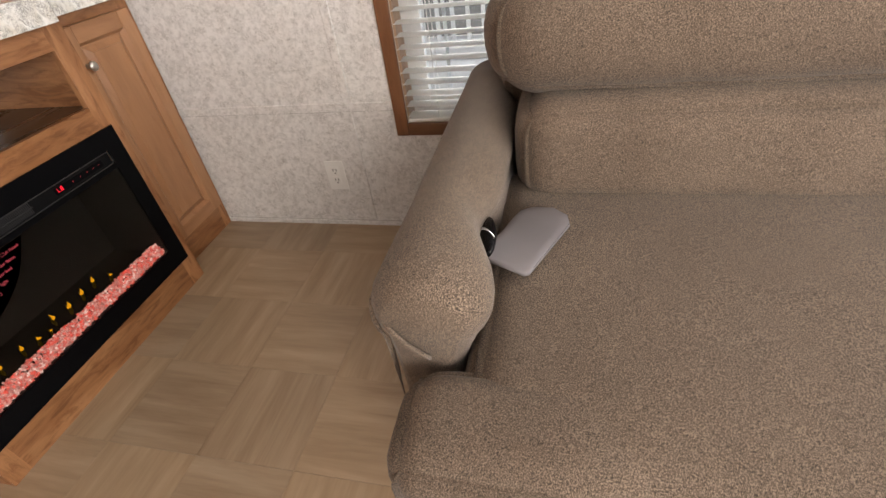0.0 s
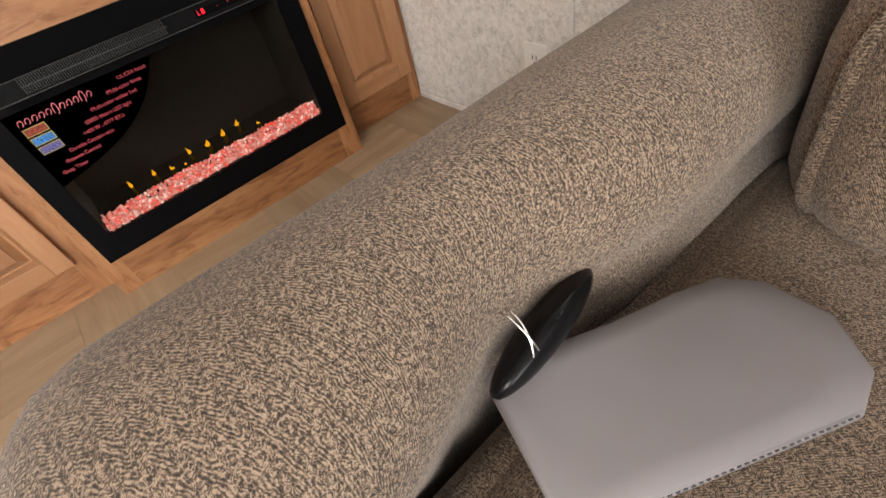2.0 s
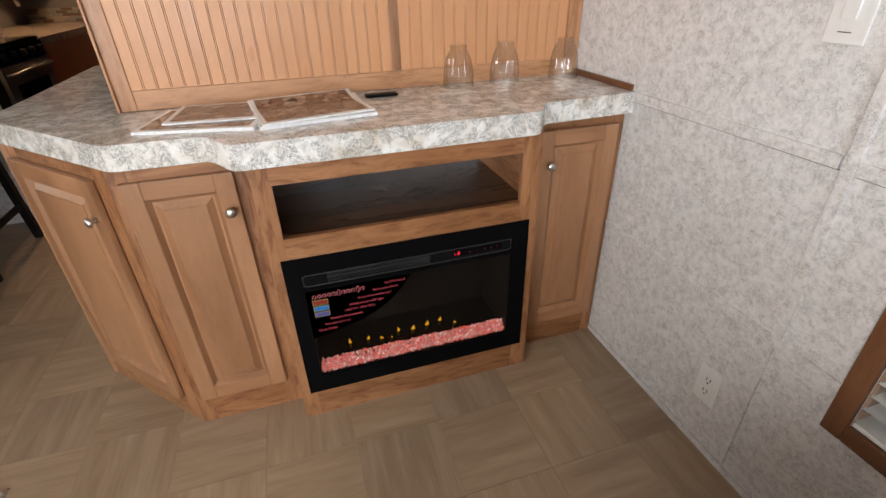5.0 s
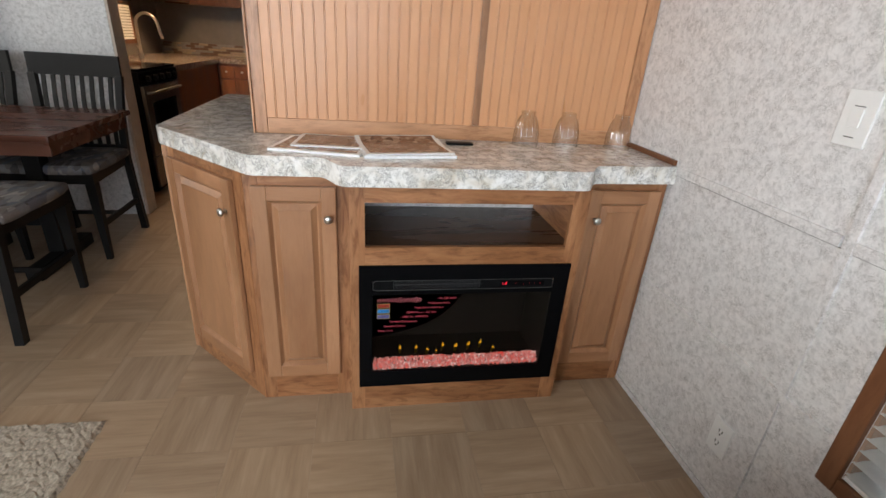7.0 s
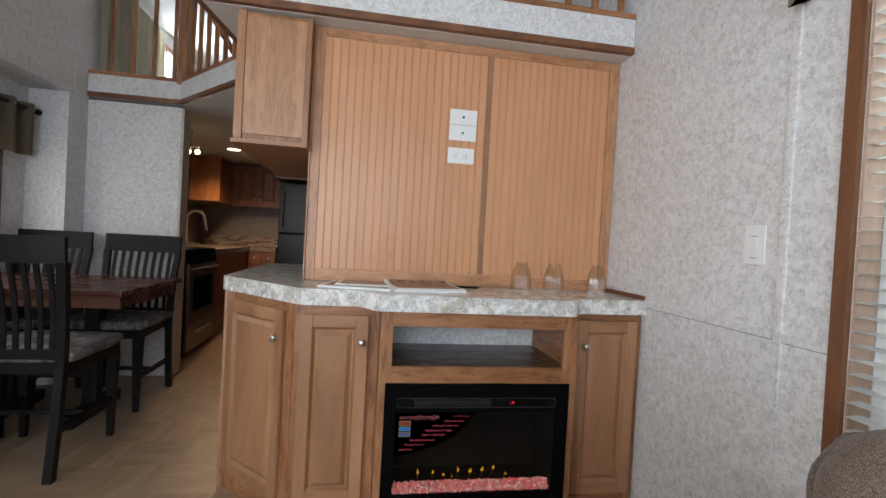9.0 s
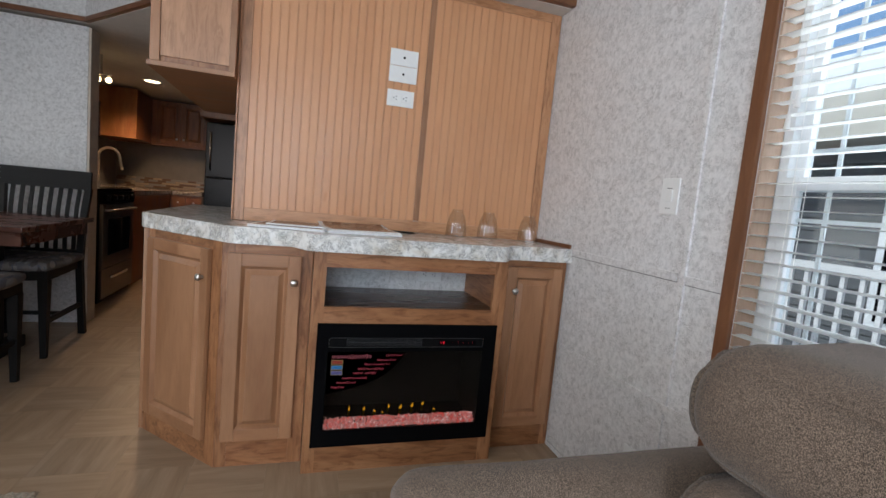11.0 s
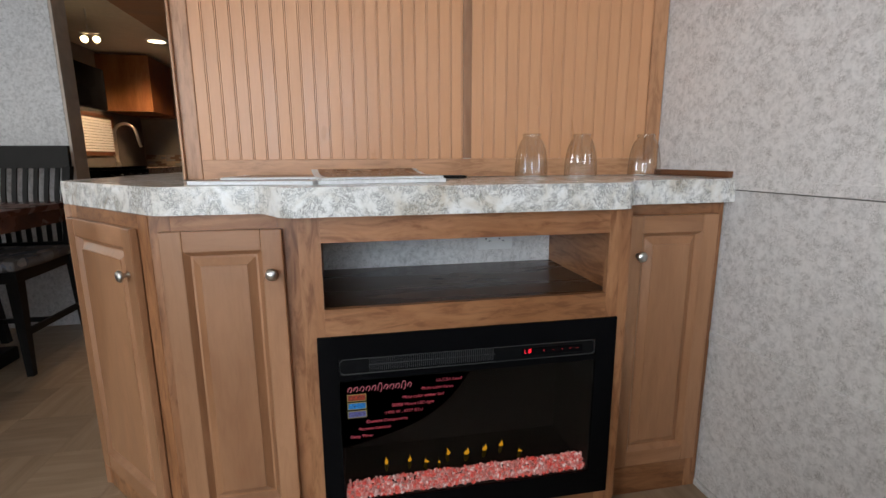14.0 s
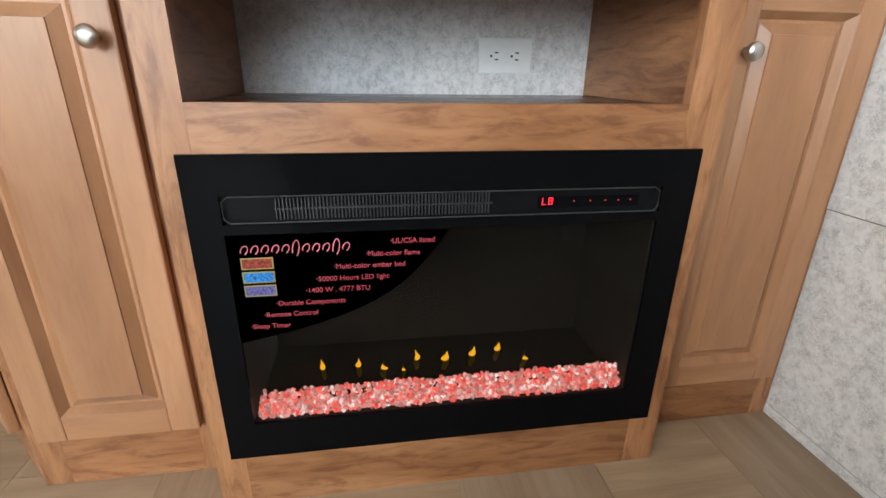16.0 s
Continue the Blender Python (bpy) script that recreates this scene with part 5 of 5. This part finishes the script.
def microwave():
    t = thing("microwave", (-4.9, -1.85, 1.55), "black microwave over the range", "microwave")
    slab("body", -5.55, -4.75, -2.24, -1.80, 1.62, 2.02, black_pl, t, bevel=0.01)
    slab("door", -5.53, -4.95, -1.80, -1.785, 1.63, 2.01, black_gl, t)
    slab("handle", -4.94, -4.92, -1.785, -1.755, 1.66, 1.98, steel, t, bevel=0.004)


microwave()


lam_dark = print_mat("brown_granite_laminate", (0.13, 0.10, 0.08), (0.24, 0.19, 0.155), (0.38, 0.33, 0.28), 60)


def kitchen_run():
    t = thing("kitchen_base_cabinets", (-6.2, -1.9, 0), "dark cherry kitchen base cabinets along the wall", "cabinet", "kitchen cabinets")
    slab("body", -6.8, -5.12, -2.24, -1.37, 0, 1.0, kitch_z, t)
    t2 = thing("kitchen_base_cabinets", (-7.1, -1.0, 0), "dark cherry kitchen base cabinets on the end wall", "cabinet", "kitchen cabinets")
    slab("body", -7.44, -6.83, -2.24, -0.96, 0, 1.0, kitch_z, t2)
    m = frame_matrix((-6.829, -1.36), (-6.829, -0.96))
    for k in range(2):
        u = 0.005 + k * 0.2
        d = part("drawer", box(B(), u, u + 0.185, 0.001, 0.02, 0.82, 0.97, 0.004, m), kitch_z, t2)
        p = m @ Vector((u + 0.09, 0.02, 0.9))
        part("knob", cyl(B(), p, p + Vector((0.025, 0, 0)), 0.013, seg=12), nickel, d)
        part("door", box(B(), u, u + 0.185, 0.001, 0.02, 0.12, 0.80, 0.004, m), kitch_z, t2)
    t3 = thing("kitchen_countertop", (-6.6, -1.8, 1.0), "speckled laminate kitchen countertop", "countertop")
    part("slab", prism(B(), [(-5.10, -2.245), (-5.10, -1.34), (-6.80, -1.34), (-6.80, -0.96), (-7.445, -0.96), (-7.445, -2.245)][::-1], 1.001, 1.06, 0.003), lam_dark, t3)
    # wall cabinets
    t4 = thing("kitchen_wall_cabinet", (-7.2, -1.4, 1.72), "dark cherry kitchen wall cabinet with two raised-panel doors", "cabinet", "kitchen cabinets")
    slab("body", -7.44, -7.12, -2.24, -0.98, 1.70, 2.33, kitch_z, t4)
    m = frame_matrix((-7.119, -1.66), (-7.119, -0.99))
    raised_door(t4, m, 0.02, 0.325, 1.73, 2.31, 0.29, 1.80, kitch_z, kitch_z)
    raised_door(t4, m, 0.345, 0.65, 1.73, 2.31, 0.38, 1.80, kitch_z, kitch_z)
    slab("light_rail", -7.13, -7.10, -2.0, -0.98, 1.685, 1.70, casing_x, t4)
    t5 = thing("kitchen_wall_cabinet", (-6.6, -2.0, 1.72), "dark cherry kitchen wall cabinet by the corner, its end coloured as warmly lit", "cabinet", "kitchen cabinets")
    # Brighter, more orange wood paints warm lamp light onto the end panel.
    lit_end_wood = wood("warm_lit_cabinet_end", 2, (0.22, 0.09, 0.03), (0.30, 0.13, 0.05), (0.38, 0.18, 0.075))
    slab("body", -7.11, -6.42, -2.24, -1.70, 1.705, 2.33, kitch_z, t5)
    slab("end_panel", -6.419, -6.405, -2.24, -1.69, 1.70, 2.33, lit_end_wood, t5)


kitchen_run()


def backsplash():
    """Mosaic strip of small stone tiles on the end wall."""
    t = thing("backsplash", (-7.44, -1.6, 1.1), "strip of small mixed brown mosaic tiles behind the counter", "backsplash")
    rnd = random.Random(4)
    mats = [plain("mosaic_tile_%s" % n, c, 0.3) for n, c in (("sand", (0.35, 0.28, 0.2)), ("brown", (0.14, 0.08, 0.05)), ("grey", (0.24, 0.23, 0.22)))]
    meshes = []
    for m in mats:
        o = part("tile", box(B(), 0, 0.008, 0, 0.115, 0, 0.027), m, t)
        meshes.append(o.data)
        bpy.data.objects.remove(o)
    for r in range(5):
        y = -2.22 - 0.06 * (r % 2)
        while y < -1.02:
            o = new("tile", rnd.choice(meshes))
            o.parent = t
            o.location = Vector((-7.449, max(y, -2.235), 1.062 + 0.03 * r))
            y += 0.118


backsplash()


def kitchen_window():
    t = thing("window_3", (-6.2, -2.25, 1.2), "small kitchen window with closed white slats over the sink", "window")
    for x0, x1, z0, z1, mt in ((-6.62, -6.56, 1.19, 1.66, kitch_z), (-5.84, -5.78, 1.19, 1.66, kitch_z), (-6.56, -5.84, 1.19, 1.23, casing_x), (-6.56, -5.84, 1.62, 1.66, casing_x)):
        slab("casing", x0, x1, -2.249, -2.23, z0, z1, mt, t, bevel=0.003)
    for k in range(12):
        slab("slat", -6.555, -5.845, -2.247, -2.225, 1.24 + k * 0.031, 1.265 + k * 0.031, slat_m, t)


kitchen_window()


def faucet():
    t = thing("faucet", (-5.95, -1.95, 1.06), "tall arched brushed nickel kitchen faucet", "faucet")
    c = Vector((-5.97, -1.95, 1.06))
    part("base", cyl(B(), c, c + Vector((0, 0, 0.06)), 0.03, 0.024, 16), nickel, t)
    pts = [c + Vector((0, 0, 0.05)), c + Vector((0, 0, 0.36))]
    pts += [c + Vector((0, 0.11 - 0.11 * math.cos(a), 0.36 + 0.11 * math.sin(a))) for a in (radians(15 * k) for k in range(1, 12))]
    pts += [c + Vector((0, 0.235, 0.28)), c + Vector((0, 0.25, 0.22))]
    part("spout", tube(B(), pts, 0.016, 12), nickel, t, smooth=True)
    part("lever", tube(B(), [c + Vector((0.02, 0, 0.10)), c + Vector((0.07, 0.0, 0.13))], 0.007), nickel, t)


faucet()


def fridge():
    t = thing("refrigerator", (-6.7, -0.45, 0), "dark stainless two-door refrigerator", "refrigerator")
    slab("body", -7.2, -6.44, -0.87, -0.05, 0.02, 2.04, black_pl, t, bevel=0.006)
    dk = plain("dark_stainless", (0.022, 0.020, 0.019), 0.3, 1.0, spots=0.1)
    for z0, z1 in ((0.06, 1.29), (1.30, 2.03)):
        d = slab("door", -6.439, -6.395, -0.865, -0.055, z0, z1, dk, t, bevel=0.012)
        part("handle", tube(B(), [(-6.395, -0.80, z0 + 0.1), (-6.34, -0.80, z0 + 0.13), (-6.34, -0.80, min(z0 + 0.6, z1 - 0.1))], 0.011), steel, d, smooth=True)
    t = thing("kitchen_wall_cabinet", (-6.5, -0.45, 2.1), "small maple cabinet above the refrigerator", "cabinet", "kitchen cabinets")
    slab("body", -7.2, -6.30, -0.93, -0.02, 2.08, 2.33, frame_z, t)
    slab("door", -6.299, -6.285, -0.90, -0.05, 2.10, 2.32, door_z, t, bevel=0.003)


fridge()


def kitchen_light():
    t = thing("recessed_light", (-5.8, -1.35, 2.355), "round recessed ceiling light, switched on", "ceiling light")
    part("trim_ring", cyl(B(), (-5.8, -1.36, 2.352), (-5.8, -1.36, 2.359), 0.10, seg=28), white_pl, t)
    part("lens", cyl(B(), (-5.8, -1.36, 2.349), (-5.8, -1.36, 2.353), 0.08, seg=28), glowing("warm_lens", (1.0, 0.74, 0.45), 4.0), t)
    t = thing("sconce", (-4.6, -1.5, 2.05), "small brass wall light with two glowing bulbs", "wall light")
    for k in (0, 1):
        p = Vector((-4.72 - 0.0, -1.44 - 0.09 * k, 2.12))
        bm = B()
        bmesh.ops.create_uvsphere(bm, u_segments=12, v_segments=8, radius=0.028, matrix=Matrix.Translation(p))
        part("bulb", bm, glowing("warm_bulb", (1.0, 0.7, 0.35), 5.0), t, smooth=True)
    part("arm", tube(B(), [(-4.72, -1.56, 2.17), (-4.72, -1.42, 2.17)], 0.008), nickel, t)
    part("stem", tube(B(), [(-4.72, -1.5, 2.17), (-4.72, -1.5, 2.355)], 0.008), nickel, t)


kitchen_light()
lamp = new("kitchen_lamp", bpy.data.lights.new("kitchen_lamp", "SPOT"))
lamp.data.spot_size, lamp.data.spot_blend = radians(150), 0.6
lamp.data.energy, lamp.data.color, lamp.data.shadow_soft_size = 66, (1.0, 0.62, 0.34), 0.08
lamp.matrix_basis = pose(-5.8, -1.36, 2.25)
area("daylight_loft", (-5.21, -1.93, 3.04), (-4.6, 0.5, 2.9), 0.2, 0.5, 25, (0.9, 0.95, 1.0))


# ---- loft ----
def loft_rail():
    t = thing("loft_railing", (-1.7, 0, 2.53), "maple loft railing with square balusters", "railing")
    pts = LOFT[:5]
    inset = 0.02
    for (ax, ay), (bx, by) in zip(pts, pts[1:]):
        d = Vector((bx - ax, by - ay, 0))
        L = d.length
        u = d / L
        n = Vector((u.y, -u.x, 0))
        m = Matrix.Translation((ax, ay, 0)) @ Matrix(((u.x, n.x, 0, 0), (u.y, n.y, 0, 0), (0, 0, 1, 0), (0, 0, 0, 1)))
        part("shoe_rail", box(B(), 0.0, L, -0.03, 0.034, 2.546, 2.576, 0.003, m), frame_y, t)
        part("hand_rail", box(B(), 0.0, L, -0.03, 0.034, 3.33, 3.38, 0.006, m), frame_y, t)
        k = max(1, int(L / 0.15))
        for i in range(1, k + 1):
            s = i * L / (k + 0.5)
            part("baluster", box(B(), s - 0.014, s + 0.014, -0.014, 0.014, 2.576, 3.33, 0.002, m), frame_z, t)
    for x, y in ((-3.70, -1.23), (-2.62, -0.30)):
        slab("newel", x - 0.045, x + 0.045, y - 0.045, y + 0.045, 2.526, 3.42, frame_z, t, bevel=0.004)


loft_rail()
slab("wall_loft", -6.2, -6.1, -1.96, 1.748, 2.501, 3.499, loft_m, kind="structure")


def loft_curtain():
    cloth = plain("cream_cloth", (0.74, 0.68, 0.52), 0.9, spots=0.05)
    t = thing("loft_curtain", (-4.2, -1.9, 2.55), "pale cream pleated curtains hanging along the loft wall", "curtain")
    for a, b in ((-4.22, -3.75), (-4.92, -4.26)):
        bm = B()
        rows = []
        for k in range(41):
            x = a + (b - a) * k / 40
            y = -1.90 + 0.022 * math.sin(k * 0.9)
            rows.append((bm.verts.new((x, y, 2.53)), bm.verts.new((x, y, 3.42))))
        for p, q in zip(rows, rows[1:]):
            bm.faces.new((p[0], q[0], q[1], p[1]))
        bmesh.ops.solidify(bm, geom=bm.faces, thickness=0.003)
        part("panel", bm, cloth, t, smooth=True)
    part("rod", cyl(B(), (-4.97, -1.91, 3.43), (-3.72, -1.91, 3.43), 0.009, seg=10), nickel, t)
    t = thing("loft_window", (-5.2, -1.95, 2.8), "narrow bright loft window in a dark wood frame", "window")
    slab("frame", -5.36, -5.06, -1.958, -1.945, 2.72, 3.36, frame_z, t)
    slab("pane", -5.30, -5.12, -1.9445, -1.942, 2.78, 3.30, glowing("bright_sky_pane", (0.75, 0.85, 1.0), 1.1), t)
    t = thing("stair_handrail", (-4.5, -1.1, 2.52), "sloping stained wood handrail with a square post by the loft stairs", "handrail")
    m = Matrix.Translation((-4.5, -1.253, 3.448)) @ Matrix.Rotation(math.atan2(-0.339, 0.213), 4, "X")
    part("rail", box(B(), -0.03, 0.03, -0.02, 0.62, -0.03, 0.03, 0.006, m), frame_y, t)
    slab("post", -4.53, -4.47, -0.97, -0.91, 2.5205, 3.0, frame_z, t)


loft_curtain()

# ---- outside ----
slab("ground", -400, 400, -400, 800, -0.75, -0.7, plain("gravel_ground", (0.40, 0.38, 0.35), 0.95, spots=0.4, scale=6, relief=0.4), kind="structure")


def neighbour():
    t = thing("neighbour_cabin", (0, 6.5, -0.7), "grey-sided park home across the yard with white windows", "house")
    siding = plain("grey_siding", (0.11, 0.115, 0.12), 0.7, spots=0.1, scale=10)
    cream = plain("cream_siding", (0.55, 0.52, 0.44), 0.7, spots=0.06, scale=5)
    wall = slab("wall", -6, 9, 5.0, 9.0, -0.7, 2.05, siding, t)
    for k in range(22):
        z = -0.6 + k * 0.12
        part("siding_board", box(B(), -6.0, 9.0, 4.975, 4.999, z, z + 0.108, 0.0, None), siding, wall)
    slab("fascia", -6.3, 9.3, 4.55, 4.62, 2.06, 2.42, cream, t)
    slab("soffit", -6.3, 9.3, 4.621, 5.0, 2.08, 2.12, cream, t)
    bm = B()
    vs = [[bm.verts.new(p) for p in ((x, 4.62, 2.30), (x, 6.8, 3.55), (x, 9.2, 2.30))] for x in (-6.3, 9.3)]
    for i in range(3):
        bm.faces.new((vs[0][i], vs[0][(i + 1) % 3], vs[1][(i + 1) % 3], vs[1][i]))
    bm.faces.new(vs[0])
    bm.faces.new(vs[1])
    part("roof", bm, plain("pale_roof", (0.72, 0.72, 0.70), 0.6, spots=0.06, scale=4), t)
    for x in (-1.9, -0.2, 1.6, 3.4):
        w = slab("window", x, x + 1.0, 4.95, 4.974, 0.55, 1.75, vinyl_white, t, bevel=0.004)
        slab("pane", x + 0.06, x + 0.94, 4.944, 4.9495, 0.61, 1.69, black_gl, w)
        for k in (1, 2):
            slab("bar", x + 0.06 + 0.293 * k - 0.01, x + 0.06 + 0.293 * k + 0.01, 4.938, 4.9435, 0.61, 1.69, vinyl_white, w)
            slab("bar", x + 0.06, x + 0.94, 4.932, 4.9375, 0.61 + 0.36 * k - 0.01, 0.61 + 0.36 * k + 0.01, vinyl_white, w)


neighbour()


def deck_rail():
    t = thing("deck_railing", (0, 4.1, -0.7), "white painted porch railing in front of the neighbouring cabin", "railing")
    slab("top_rail", -5.8, 9.0, 4.06, 4.14, 1.02, 1.07, paint_m, t)
    slab("bottom_rail", -5.8, 9.0, 4.08, 4.12, 0.12, 0.16, paint_m, t)
    slab("deck", -5.9, 9.1, 3.95, 4.95, -0.70, -0.02, paint_m, t)
    for k in range(9):
        slab("post", -5.8 + 1.85 * k, -5.7 + 1.85 * k, 4.05, 4.15, 0.0, 2.06, paint_m, t)
    bal = None
    for k in range(118):
        if bal is None:
            bal = slab("baluster", -5.68, -5.65, 4.085, 4.115, 0.16, 1.02, paint_m, t)
        else:
            o = new("baluster", bal.data)
            o.parent = t
            o.location.x = 0.124 * k


deck_rail()


# ---- floor tiles ----
def tiles():
    g, s = 0.0005, 0.3055
    h = s / 2 - g
    bm = box(B(), -h, h, -h, h, -0.0022, 0.0)
    me = bpy.data.meshes.new("tile")
    bm.to_mesh(me)
    bm.free()
    me.materials.append(tile_m)
    rest = []
    for i in range(-21, 18):
        for j in range(-9, 6):
            x, y = -1.135 + (i + 0.5) * s, 0.014 + (j + 0.5) * s
            if x < -7.5 or y > 1.95 or y < -2.35 or x > 4.0:
                continue
            if -4.8 < x < 1.0:
                o = new("tile", me)
                o.parent = FLOOR
                o.location = (x, y, 0)
                o.rotation_euler.z = radians(90) * ((i + j) % 2)
            else:
                rest.append((x, y))
    bm = B()
    for x, y in rest:
        box(bm, x - h, x + h, y - h, y + h, -0.0022, 0.0)
    part("tile_field", bm, tile_m, FLOOR, kind="stuff")


tiles()
